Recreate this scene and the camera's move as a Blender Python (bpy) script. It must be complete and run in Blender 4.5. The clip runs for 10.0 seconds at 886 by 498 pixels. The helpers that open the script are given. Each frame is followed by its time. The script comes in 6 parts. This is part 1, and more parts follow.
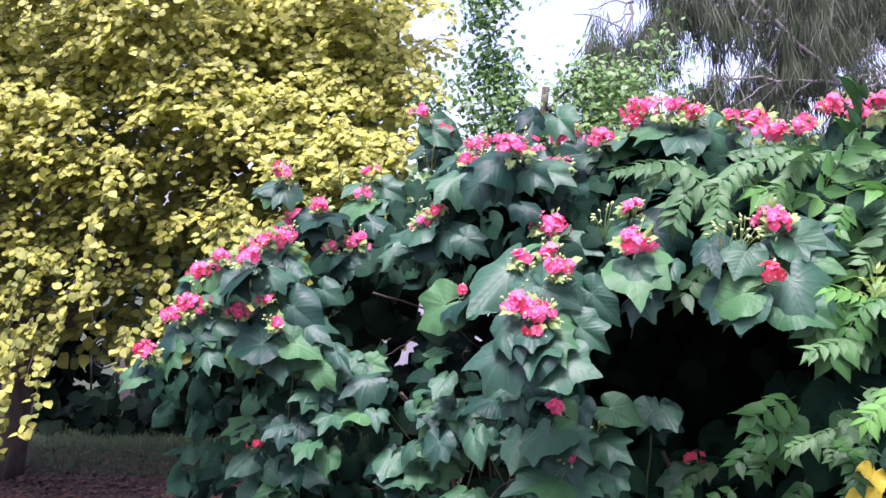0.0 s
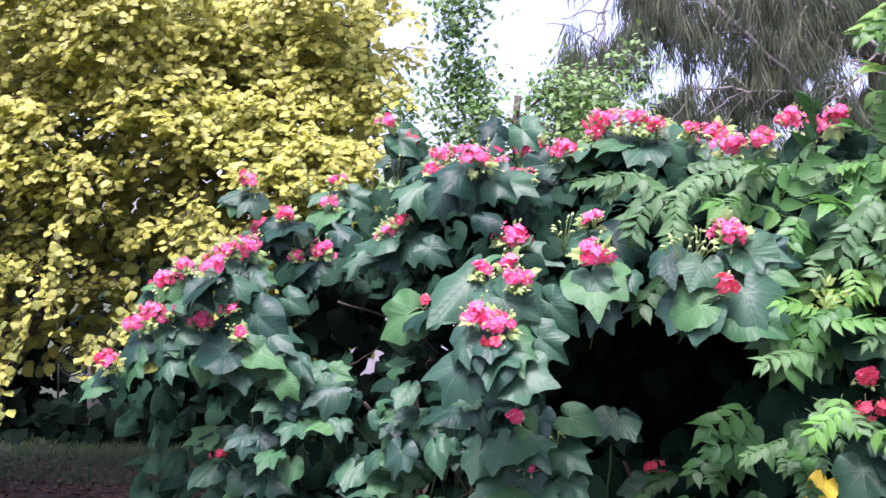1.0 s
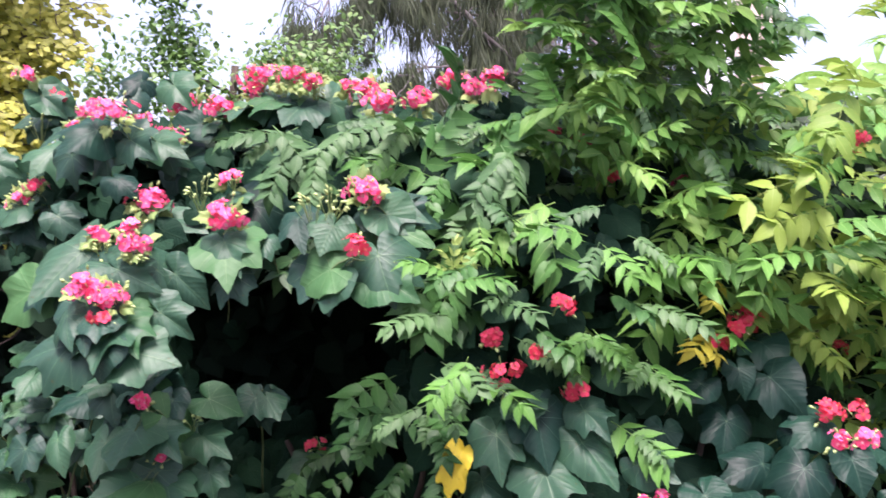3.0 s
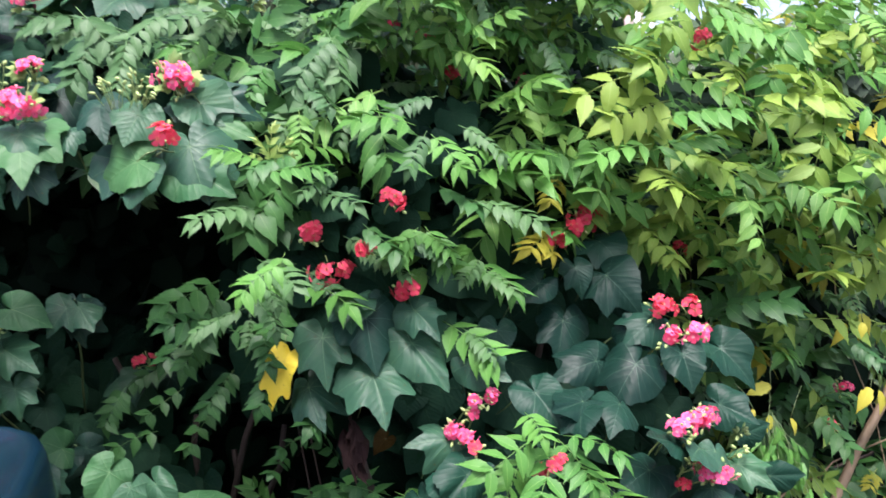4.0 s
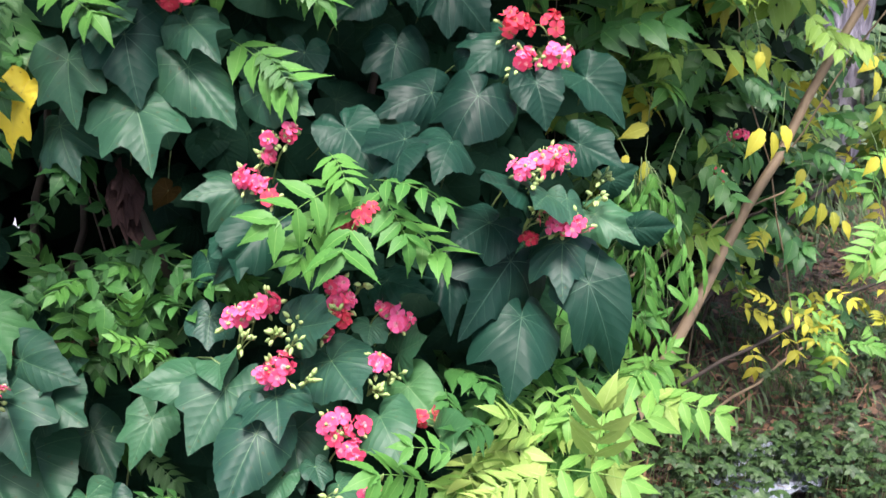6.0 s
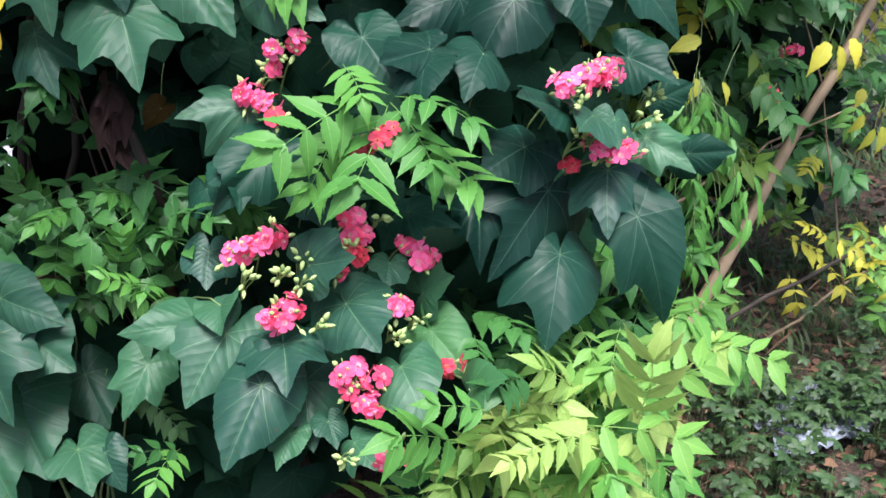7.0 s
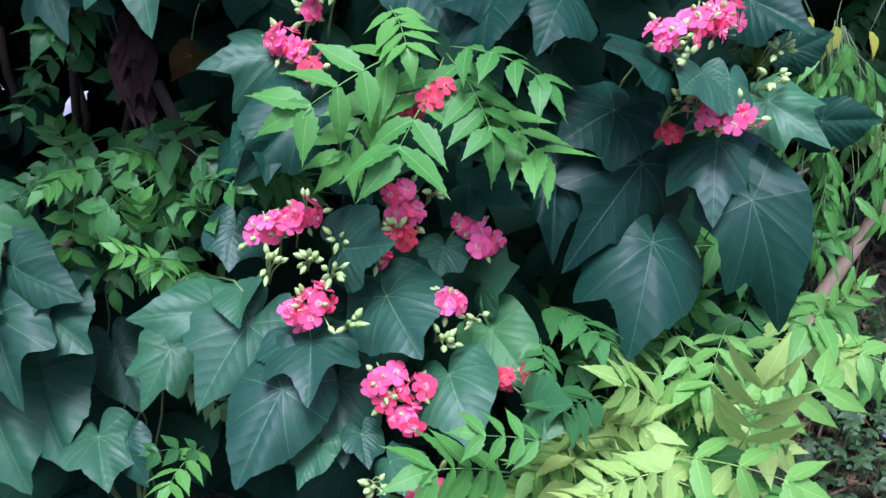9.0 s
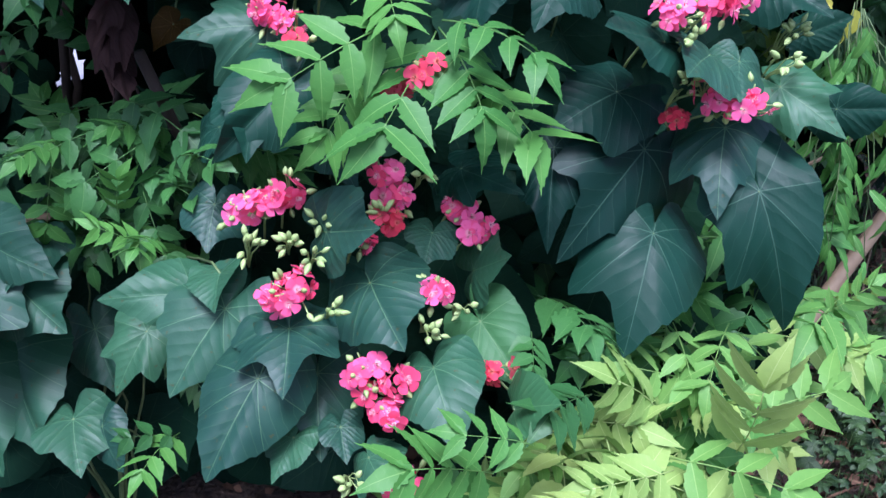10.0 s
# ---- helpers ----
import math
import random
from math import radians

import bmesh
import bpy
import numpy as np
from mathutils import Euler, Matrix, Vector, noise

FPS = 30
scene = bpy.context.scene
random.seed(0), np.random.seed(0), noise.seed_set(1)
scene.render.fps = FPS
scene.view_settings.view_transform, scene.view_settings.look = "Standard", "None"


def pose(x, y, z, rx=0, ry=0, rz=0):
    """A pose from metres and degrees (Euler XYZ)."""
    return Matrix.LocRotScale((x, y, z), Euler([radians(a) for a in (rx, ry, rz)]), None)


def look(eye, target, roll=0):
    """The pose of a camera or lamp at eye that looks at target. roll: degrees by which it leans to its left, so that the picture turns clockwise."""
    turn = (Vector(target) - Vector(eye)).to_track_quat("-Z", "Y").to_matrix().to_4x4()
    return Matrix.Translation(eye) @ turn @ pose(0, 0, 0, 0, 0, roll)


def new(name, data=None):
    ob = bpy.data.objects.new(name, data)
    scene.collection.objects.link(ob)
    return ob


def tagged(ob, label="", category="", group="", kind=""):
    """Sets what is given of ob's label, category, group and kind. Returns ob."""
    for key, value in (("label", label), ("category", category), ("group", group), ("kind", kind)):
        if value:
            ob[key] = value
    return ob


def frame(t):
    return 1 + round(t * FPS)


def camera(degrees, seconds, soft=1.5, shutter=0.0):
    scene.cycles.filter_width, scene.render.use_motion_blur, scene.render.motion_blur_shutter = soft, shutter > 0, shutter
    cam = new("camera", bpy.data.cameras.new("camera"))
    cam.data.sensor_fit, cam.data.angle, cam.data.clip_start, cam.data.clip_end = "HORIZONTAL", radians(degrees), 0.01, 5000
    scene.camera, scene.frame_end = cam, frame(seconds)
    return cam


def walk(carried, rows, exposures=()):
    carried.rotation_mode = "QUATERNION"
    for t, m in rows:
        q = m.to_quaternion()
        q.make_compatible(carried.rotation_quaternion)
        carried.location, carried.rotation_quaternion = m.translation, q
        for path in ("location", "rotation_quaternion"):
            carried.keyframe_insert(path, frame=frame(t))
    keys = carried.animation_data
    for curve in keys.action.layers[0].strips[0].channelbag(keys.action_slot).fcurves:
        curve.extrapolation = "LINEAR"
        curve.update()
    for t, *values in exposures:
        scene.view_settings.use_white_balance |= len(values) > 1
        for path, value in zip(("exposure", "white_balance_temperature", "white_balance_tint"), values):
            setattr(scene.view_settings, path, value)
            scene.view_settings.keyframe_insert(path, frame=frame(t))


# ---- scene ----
cam = camera(50.9, 10.0, shutter=0.25)
PATH = [
    (0, (0.289, 0.041, 1.631), (0.065, 2.028, 1.628), 0.51),
    (0.5, (0.306, 0.027, 1.637), (0.091, 2.015, 1.641), 0.71),
    (1, (0.329, 0.034, 1.642), (0.157, 2.026, 1.654), 0.71),
    (1.5, (0.357, 0.043, 1.652), (0.282, 2.042, 1.667), 0.40),
    (2, (0.422, 0.098, 1.654), (0.497, 2.096, 1.669), 0.10),
    (2.5, (0.526, 0.181, 1.637), (0.748, 2.169, 1.651), -0.09),
    (2.7, (0.562, 0.206, 1.627), (0.844, 2.186, 1.628), -0.08),
    (3.8, (0.747, 0.272, 1.521), (1.294, 2.192, 1.391), -0.33),
    (4, (0.769, 0.306, 1.504), (1.365, 2.208, 1.343), -0.22),
    (4.5, (0.841, 0.399, 1.455), (1.544, 2.255, 1.204), -0.09),
    (5, (0.947, 0.462, 1.413), (1.682, 2.285, 1.041), 0.11),
    (5.5, (1.043, 0.511, 1.377), (1.767, 2.307, 0.876), 0.09),
    (5.7, (1.072, 0.542, 1.362), (1.789, 2.324, 0.807), 0.07),
    (6.8, (1.138, 0.741, 1.301), (1.820, 2.463, 0.546), 0.40),
    (7, (1.147, 0.770, 1.291), (1.808, 2.489, 0.511), 0.28),
    (7.5, (1.182, 0.838, 1.267), (1.773, 2.556, 0.431), -0.97),
    (8, (1.219, 0.908, 1.249), (1.746, 2.639, 0.398), -1.20),
    (8.5, (1.253, 0.945, 1.243), (1.719, 2.688, 0.380), -1.03),
    (9, (1.283, 0.968, 1.244), (1.701, 2.711, 0.356), -0.85),
    (9.5, (1.307, 0.991, 1.239), (1.704, 2.728, 0.331), -0.37),
    (10, (1.319, 1.016, 1.226), (1.713, 2.743, 0.297), 0.32),
]
EXPOSURES = [(0, 1.50, 5950, 43), (2, 1.58, 6350, 43), (2.7, 1.54, 6550, 41), (4, 1.40, 6300, 23), (5.5, 1.42, 6500, 18), (7, 1.30, 6100, 14), (7.5, 1.18, 5400, 15), (10, 0.96, 5230, 26)]  # seconds, stops, kelvin, tint
walk(cam, [(t, look(eye, target, roll)) for t, eye, target, roll in PATH], EXPOSURES)

# ---- light ----
world = bpy.data.worlds.new("sky")
scene.world = world
world.use_nodes = True
wn = world.node_tree.nodes
sky = wn.new("ShaderNodeTexSky")
sky.sky_type, sky.sun_disc = "NISHITA", False
SUN_UP, SUN_ROUND = 70.0, 195.0
sky.sun_elevation, sky.sun_rotation = radians(SUN_UP), radians(SUN_ROUND)
sky.air_density, sky.dust_density, sky.ozone_density = 1.0, 4.0, 1.0
wn["Background"].inputs["Strength"].default_value = 0.15
haze = wn.new("ShaderNodeHueSaturation")  # thin cloud greys the blue
haze.inputs["Saturation"].default_value = 0.85
world.node_tree.links.new(sky.outputs[0], haze.inputs["Color"])
world.node_tree.links.new(haze.outputs[0], wn["Background"].inputs["Color"])
sun = new("sun", bpy.data.lights.new("sun", "SUN"))
sun.data.energy, sun.data.angle, sun.data.color = 3.8, radians(24), (1.0, 0.97, 0.92)
sun.matrix_world = look((0, 0, 0), (-math.sin(radians(SUN_ROUND)) * math.cos(radians(SUN_UP)), -math.cos(radians(SUN_ROUND)) * math.cos(radians(SUN_UP)), -math.sin(radians(SUN_UP))))

# ---- materials ----
def mat(name):
    m = bpy.data.materials.new(name)
    m.use_nodes = True
    return m, m.node_tree, m.node_tree.nodes["Principled BSDF"]


class G:
    """Small helper for wiring shader nodes."""
    def __init__(self, tree):
        self.t = tree

    def node(self, kind, **sockets):
        n = self.t.nodes.new(kind)
        for k, v in sockets.items():
            self.put(n, k, v)
        return n

    def put(self, n, k, v):
        s = n.inputs[int(k[1:]) if k[0] == "i" and k[1:].isdigit() else k]
        if isinstance(v, bpy.types.NodeSocket):
            self.t.links.new(v, s)
        else:
            s.default_value = v

    def math(self, op, a, b=0.0, c=0.0):
        n = self.node("ShaderNodeMath", i0=a, i1=b, i2=c)
        n.operation = op
        return n.outputs[0]

    def mix(self, f, a, b):
        n = self.node("ShaderNodeMix")
        n.data_type = "RGBA"
        for s, v in (("Factor", f), ("A", a), ("B", b)):
            k = [x for x in n.inputs if x.name == s and x.type == ("VALUE" if s == "Factor" else "RGBA")][0]
            if isinstance(v, bpy.types.NodeSocket):
                self.t.links.new(v, k)
            else:
                k.default_value = v
        return [x for x in n.outputs if x.type == "RGBA"][0]

    def noise(self, scale, detail=3.0, vec=None):
        n = self.node("ShaderNodeTexNoise", Scale=scale, Detail=detail)
        if vec:
            self.t.links.new(vec, n.inputs["Vector"])
        return n.outputs["Fac"]

    def ramp(self, f, lo, hi):
        n = self.node("ShaderNodeMapRange", Value=f)
        n.inputs["From Min"].default_value, n.inputs["From Max"].default_value = lo, hi
        return n.outputs[0]

    def bump(self, h, strength, dist):
        n = self.node("ShaderNodeBump", Height=h, Strength=strength, Distance=dist)
        return n.outputs[0]


def rgb(r, g, b):
    return (r, g, b, 1.0)


def thin(g, tree, p, colour, amount):
    """Lets some light through a leaf or a petal."""
    tr = g.node("ShaderNodeBsdfTranslucent")
    tree.links.new(colour, tr.inputs["Color"])
    mx = g.node("ShaderNodeMixShader", Fac=amount)
    tree.links.new(p.outputs[0], mx.inputs[1])
    tree.links.new(tr.outputs[0], mx.inputs[2])
    tree.links.new(mx.outputs[0], tree.nodes["Material Output"].inputs["Surface"])


def leaf_material(name, c1, c2, vein, rough, through_light, veins="palmate", island=False, spots=None, spec=0.5):
    m, tree, p = mat(name)
    g = G(tree)
    uv = g.node("ShaderNodeUVMap").outputs[0]
    sep = g.node("ShaderNodeSeparateXYZ", Vector=uv)
    u, v = g.math("ABSOLUTE", sep.outputs[0]), sep.outputs[1]
    info = g.node("ShaderNodeNewGeometry").outputs["Random Per Island"] if island else g.node("ShaderNodeObjectInfo").outputs["Random"]
    big = g.noise(3.0, 2.0, uv)
    f = g.math("ADD", g.math("MULTIPLY", info, 0.75), g.math("MULTIPLY", big, 0.45))
    col = g.mix(g.ramp(f, 0.15, 1.0), rgb(*c1), rgb(*c2))
    r = g.math("SQRT", g.math("ADD", g.math("MULTIPLY", u, u), g.math("MULTIPLY", v, v)))
    width = g.math("SUBTRACT", 0.0085, g.math("MULTIPLY", r, 0.0065))
    mask = g.math("LESS_THAN", u, width)
    rib = u
    if veins == "palmate":
        for a in (48, 5, -32):
            d = g.math("ABSOLUTE", g.math("SUBTRACT", g.math("MULTIPLY", v, math.cos(radians(a))), g.math("MULTIPLY", u, math.sin(radians(a)))))
            mask = g.math("MAXIMUM", mask, g.math("LESS_THAN", d, g.math("MULTIPLY", width, 0.62)))
            rib = g.math("MINIMUM", rib, d)
    bent = g.math("ADD", g.math("SUBTRACT", v, g.math("MULTIPLY", u, 0.75)), g.math("MULTIPLY", g.noise(5.0, 2.0, uv), 0.09))
    side = g.math("FRACT", g.math("MULTIPLY", bent, 7.0))
    fine = g.math("MULTIPLY", g.math("LESS_THAN", side, 0.055), 0.25)
    mask = g.math("MAXIMUM", mask, fine)
    col = g.mix(g.math("MULTIPLY", mask, 0.5), col, rgb(*vein))
    if spots:
        hole = g.ramp(g.noise(9.0, 2.0, uv), 0.66, 0.7)
        col = g.mix(g.math("MULTIPLY", hole, 0.7), col, rgb(*spots))
    tree.links.new(col, p.inputs["Base Color"])
    quilt = g.math("SINE", g.math("MULTIPLY", side, math.pi))
    wave = g.math("ADD", g.math("MULTIPLY", quilt, 0.22 if veins == "palmate" else 0.03), g.noise(3.2, 2.0, uv))
    wave = g.math("ADD", wave, g.math("MULTIPLY", g.ramp(rib, 0.0, 0.05), 0.30 if veins == "palmate" else 0.1))
    wave = g.math("ADD", wave, g.math("MULTIPLY", g.noise(38.0, 3.0, uv), 0.10))
    tree.links.new(g.bump(wave, 0.28, 0.006), p.inputs["Normal"])
    tree.links.new(g.math("ADD", rough, g.math("MULTIPLY", g.noise(5.0, 3.0, uv), 0.2)), p.inputs["Roughness"])
    p.inputs["Specular IOR Level"].default_value = spec
    thin(g, tree, p, col, through_light)
    return m


BROAD = [
    leaf_material("broad_leaf_dark", (0.003, 0.018, 0.013), (0.008, 0.039, 0.024), (0.06, 0.12, 0.08), 0.37, 0.06, spec=0.15),
    leaf_material("broad_leaf_green", (0.011, 0.044, 0.032), (0.030, 0.098, 0.046), (0.11, 0.21, 0.10), 0.38, 0.14, spec=0.27, spots=(0.05, 0.05, 0.015)),
    leaf_material("broad_leaf_young_and_lit", (0.022, 0.09, 0.036), (0.052, 0.155, 0.052), (0.16, 0.28, 0.12), 0.42, 0.24, spec=0.25),
    leaf_material("flower_bract", (0.13, 0.24, 0.07), (0.30, 0.40, 0.13), (0.34, 0.42, 0.2), 0.5, 0.3, spec=0.25),
]
# near-black and almost without sheen: shade between the outer leaves is painted in
BROAD_FILL = leaf_material("broad_leaf_inner_shade", (0.004, 0.017, 0.011), (0.010, 0.036, 0.018), (0.03, 0.06, 0.03), 0.5, 0.05, island=True, spec=0.04)
VINE = [
    leaf_material("vine_leaf_green", (0.042, 0.155, 0.030), (0.098, 0.265, 0.048), (0.22, 0.40, 0.11), 0.42, 0.32, "pinnate", spec=0.3),
    leaf_material("vine_leaf_light", (0.082, 0.225, 0.045), (0.175, 0.35, 0.07), (0.3, 0.46, 0.13), 0.45, 0.35, "pinnate", spec=0.3),
    leaf_material("vine_leaf_yellow", (0.24, 0.27, 0.03), (0.46, 0.42, 0.045), (0.5, 0.5, 0.10), 0.5, 0.35, "pinnate", spec=0.3, spots=(0.28, 0.16, 0.03)),
    leaf_material("vine_leaf_pale", (0.13, 0.27, 0.055), (0.34, 0.46, 0.12), (0.5, 0.6, 0.24), 0.45, 0.35, "pinnate", spec=0.3),
    leaf_material("vine_leaf_deep", (0.020, 0.080, 0.022), (0.046, 0.150, 0.034), (0.12, 0.25, 0.07), 0.38, 0.22, "pinnate", spec=0.3),
    leaf_material("vine_leaf_blue_green", (0.034, 0.10, 0.036), (0.075, 0.17, 0.055), (0.14, 0.28, 0.10), 0.42, 0.25, "pinnate", spec=0.3),
    leaf_material("vine_leaf_turning", (0.115, 0.235, 0.04), (0.235, 0.36, 0.06), (0.32, 0.42, 0.12), 0.45, 0.35, "pinnate", spec=0.3, spots=(0.30, 0.24, 0.04)),
]
HEDGE = leaf_material("hedge_leaf", (0.24, 0.28, 0.05), (0.57, 0.58, 0.11), (0.5, 0.5, 0.15), 0.45, 0.55, "pinnate", island=True)
HEDGE_NEAR = leaf_material("hedge_leaf_single", (0.24, 0.28, 0.05), (0.57, 0.58, 0.11), (0.5, 0.5, 0.15), 0.45, 0.55, "pinnate")
# darker copy of the hedge leaf: shade inside the hedge put into the colour
HEDGE_SHADED = leaf_material("hedge_leaf_shaded", (0.07, 0.10, 0.022), (0.25, 0.27, 0.05), (0.2, 0.2, 0.06), 0.5, 0.2, "pinnate", island=True, spec=0.2)
# near-black leaf for the backing growth; its colour carries the deep shade
SHADE_LEAF = leaf_material("shade_dark_leaf", (0.003, 0.009, 0.006), (0.007, 0.019, 0.010), (0.015, 0.03, 0.02), 0.6, 0.03, "pinnate", island=True, spec=0.05)
TREE_LEAF = leaf_material("tree_leaf", (0.06, 0.15, 0.04), (0.14, 0.27, 0.06), (0.15, 0.25, 0.08), 0.4, 0.35, "pinnate", island=True)
GRASS_BLADE = leaf_material("lawn_blade", (0.014, 0.04, 0.010), (0.05, 0.10, 0.022), (0.05, 0.08, 0.03), 0.5, 0.2, "pinnate", island=True)
COVER_SINGLE = leaf_material("ground_cover_single_leaf", (0.009, 0.032, 0.009), (0.038, 0.085, 0.02), (0.12, 0.2, 0.07), 0.45, 0.2, "pinnate")
COVER_LEAF = leaf_material("ground_cover_leaf", (0.009, 0.032, 0.009), (0.038, 0.085, 0.02), (0.12, 0.2, 0.07), 0.45, 0.2, "pinnate", island=True)
DEAD_LEAF = leaf_material("dead_leaf", (0.03, 0.016, 0.011), (0.17, 0.088, 0.05), (0.2, 0.12, 0.06), 0.7, 0.1, "pinnate", island=True)
YELLOW_LEAF = leaf_material("yellow_leaf", (0.75, 0.55, 0.03), (0.85, 0.68, 0.05), (0.75, 0.55, 0.1), 0.5, 0.25, spots=(0.30, 0.14, 0.02))
DRY_LEAF = leaf_material("withered_leaf", (0.014, 0.008, 0.008), (0.034, 0.019, 0.017), (0.05, 0.03, 0.02), 0.8, 0.05, spec=0.08)
DEAD_BROAD = leaf_material("dying_leaf", (0.024, 0.018, 0.003), (0.05, 0.026, 0.004), (0.2, 0.12, 0.04), 0.6, 0.2, spots=(0.05, 0.02, 0.01), spec=0.1)
NEEDLE = leaf_material("needle", (0.008, 0.018, 0.012), (0.058, 0.09, 0.034), (0.08, 0.10, 0.05), 0.6, 0.2, "pinnate", island=True)


def petal_material(name, c1, c2, core):
    m, tree, p = mat(name)
    g = G(tree)
    sep = g.node("ShaderNodeSeparateXYZ", Vector=g.node("ShaderNodeUVMap").outputs[0])
    rnd = g.node("ShaderNodeObjectInfo").outputs["Random"]
    col = g.mix(rnd, rgb(*c1), rgb(*c2))
    col = g.mix(g.ramp(sep.outputs[1], 0.35, 0.12), col, rgb(*core))
    tree.links.new(col, p.inputs["Base Color"])
    p.inputs["Roughness"].default_value = 0.75
    p.inputs["Specular IOR Level"].default_value = 0.2
    thin(g, tree, p, col, 0.3)
    return m


PINK = petal_material("pink_petal", (0.87, 0.075, 0.17), (0.92, 0.17, 0.38), (0.9, 0.45, 0.5))
RED = petal_material("faded_petal", (0.66, 0.045, 0.08), (0.80, 0.10, 0.17), (0.7, 0.2, 0.15))


def plain(name, c1, c2, rough=0.6, scale=20.0, bump=0.3, stretch=(1, 1, 1), dist=0.01, metal=0.0):
    m, tree, p = mat(name)
    g = G(tree)
    mp = g.node("ShaderNodeMapping", Vector=g.node("ShaderNodeTexCoord").outputs["Object"], Scale=stretch)
    a, b = g.noise(scale, 5.0, mp.outputs[0]), g.noise(scale * 0.17, 3.0, mp.outputs[0])
    f = g.ramp(g.math("ADD", g.math("MULTIPLY", a, 0.6), g.math("MULTIPLY", b, 0.5)), 0.35, 0.75)
    tree.links.new(g.mix(f, rgb(*c1), rgb(*c2)), p.inputs["Base Color"])
    p.inputs["Roughness"].default_value, p.inputs["Metallic"].default_value = rough, metal
    tree.links.new(g.bump(a, bump, dist), p.inputs["Normal"])
    return m


BUD = plain("bud_green", (0.20, 0.30, 0.09), (0.36, 0.45, 0.17), 0.6, 60)
STALK = plain("green_stalk", (0.05, 0.10, 0.03), (0.12, 0.17, 0.06), 0.6, 40)
WOOD = plain("shrub_wood", (0.018, 0.013, 0.010), (0.05, 0.036, 0.027), 0.85, 30, 0.6, (1, 1, 0.3))
CANE = plain("pale_cane", (0.13, 0.09, 0.055), (0.25, 0.18, 0.11), 0.7, 25, 0.4, (1, 1, 0.3))
BARK = plain("grey_bark", (0.03, 0.026, 0.034), (0.40, 0.37, 0.46), 0.9, 34, 1.0, (1, 1, 0.2), 0.05)
PALE_BARK = plain("pale_bark", (0.10, 0.09, 0.09), (0.20, 0.18, 0.18), 0.9, 22, 0.5, (1, 1, 0.3))
DARK_BARK = plain("dark_bark", (0.035, 0.028, 0.022), (0.10, 0.08, 0.06), 0.9, 22, 0.9, (1, 1, 0.3), 0.03)
RENDERED = plain("painted_render", (0.66, 0.68, 0.72), (0.74, 0.76, 0.80), 0.8, 8, 0.1)
BEIGE = plain("beige_render", (0.55, 0.46, 0.40), (0.66, 0.57, 0.50), 0.8, 8, 0.1)
ROOF = plain("roof_tile", (0.20, 0.10, 0.07), (0.30, 0.16, 0.11), 0.8, 10, 0.3)
STONE = plain("weathered_stone", (0.07, 0.065, 0.06), (0.16, 0.15, 0.14), 0.9, 14, 0.3)
IRON = plain("black_iron", (0.012, 0.012, 0.014), (0.03, 0.03, 0.032), 0.5, 30, 0.2, metal=0.6)
BIN = plain("blue_plastic", (0.0015, 0.010, 0.018), (0.0025, 0.014, 0.024), 0.25, 30, 0.05)
BIN.node_tree.nodes["Principled BSDF"].inputs["Specular IOR Level"].default_value = 0.2
WHITE = plain("white_label", (0.7, 0.72, 0.74), (0.8, 0.82, 0.84), 0.5, 40, 0.02)
RUBBER = plain("black_rubber", (0.012, 0.012, 0.012), (0.025, 0.025, 0.025), 0.8, 60, 0.2)


def ground_material():
    m, tree, p = mat("soil_and_lawn")
    g = G(tree)
    tc = g.node("ShaderNodeTexCoord").outputs["Object"]
    fine, mid, big = g.noise(90, 5.0, tc), g.noise(9, 4.0, tc), g.noise(0.9, 3.0, tc)
    soil = g.mix(g.ramp(fine, 0.3, 0.7), rgb(0.018, 0.012, 0.009), rgb(0.09, 0.058, 0.04))
    grass = g.mix(g.ramp(fine, 0.3, 0.7), rgb(0.010, 0.022, 0.008), rgb(0.035, 0.055, 0.017))
    sep = g.node("ShaderNodeSeparateXYZ", Vector=tc)
    far = g.math("ADD", sep.outputs[1], g.math("MULTIPLY", g.math("SUBTRACT", mid, 0.5), 0.9))
    tree.links.new(g.mix(g.ramp(far, 6.2, 6.7), soil, grass), p.inputs["Base Color"])
    p.inputs["Roughness"].default_value = 0.95
    tree.links.new(g.bump(g.math("ADD", fine, mid), 0.8, 0.03), p.inputs["Normal"])
    return m


SOIL = ground_material()

# ---- building helpers ----
WORLD = {}


def put(ob, parent, m):
    """Sets ob under parent so that it stands at m in the world."""
    WORLD[ob] = m
    if parent is not None:
        ob.parent = parent
        ob.matrix_parent_inverse = WORLD[parent].inverted()
    ob.matrix_basis = m
    return ob


def mesh_from(name, verts, faces, uvs=None, material=None, smooth=True):
    me = bpy.data.meshes.new(name)
    me.from_pydata([tuple(v) for v in verts], [], [tuple(f) for f in faces])
    if uvs is not None:
        layer = me.uv_layers.new(name="UVMap")
        idx = np.empty(len(me.loops), dtype=np.int32)
        me.loops.foreach_get("vertex_index", idx)
        layer.data.foreach_set("uv", np.asarray(uvs, dtype=np.float32)[idx].ravel())
    if smooth:
        me.polygons.foreach_set("use_smooth", [True] * len(me.polygons))
    if material:
        me.materials.append(material)
    me.update()
    return me


def part(name, data, parent, m=None, label=""):
    ob = new(name, data)
    put(ob, parent, m if m is not None else Matrix())
    return tagged(ob, label) if label else ob


def thing(name, at, label, category, group="", kind=""):
    ob = new(name)
    put(ob, None, Matrix.Translation(at))
    return tagged(ob, label, category, group, kind)


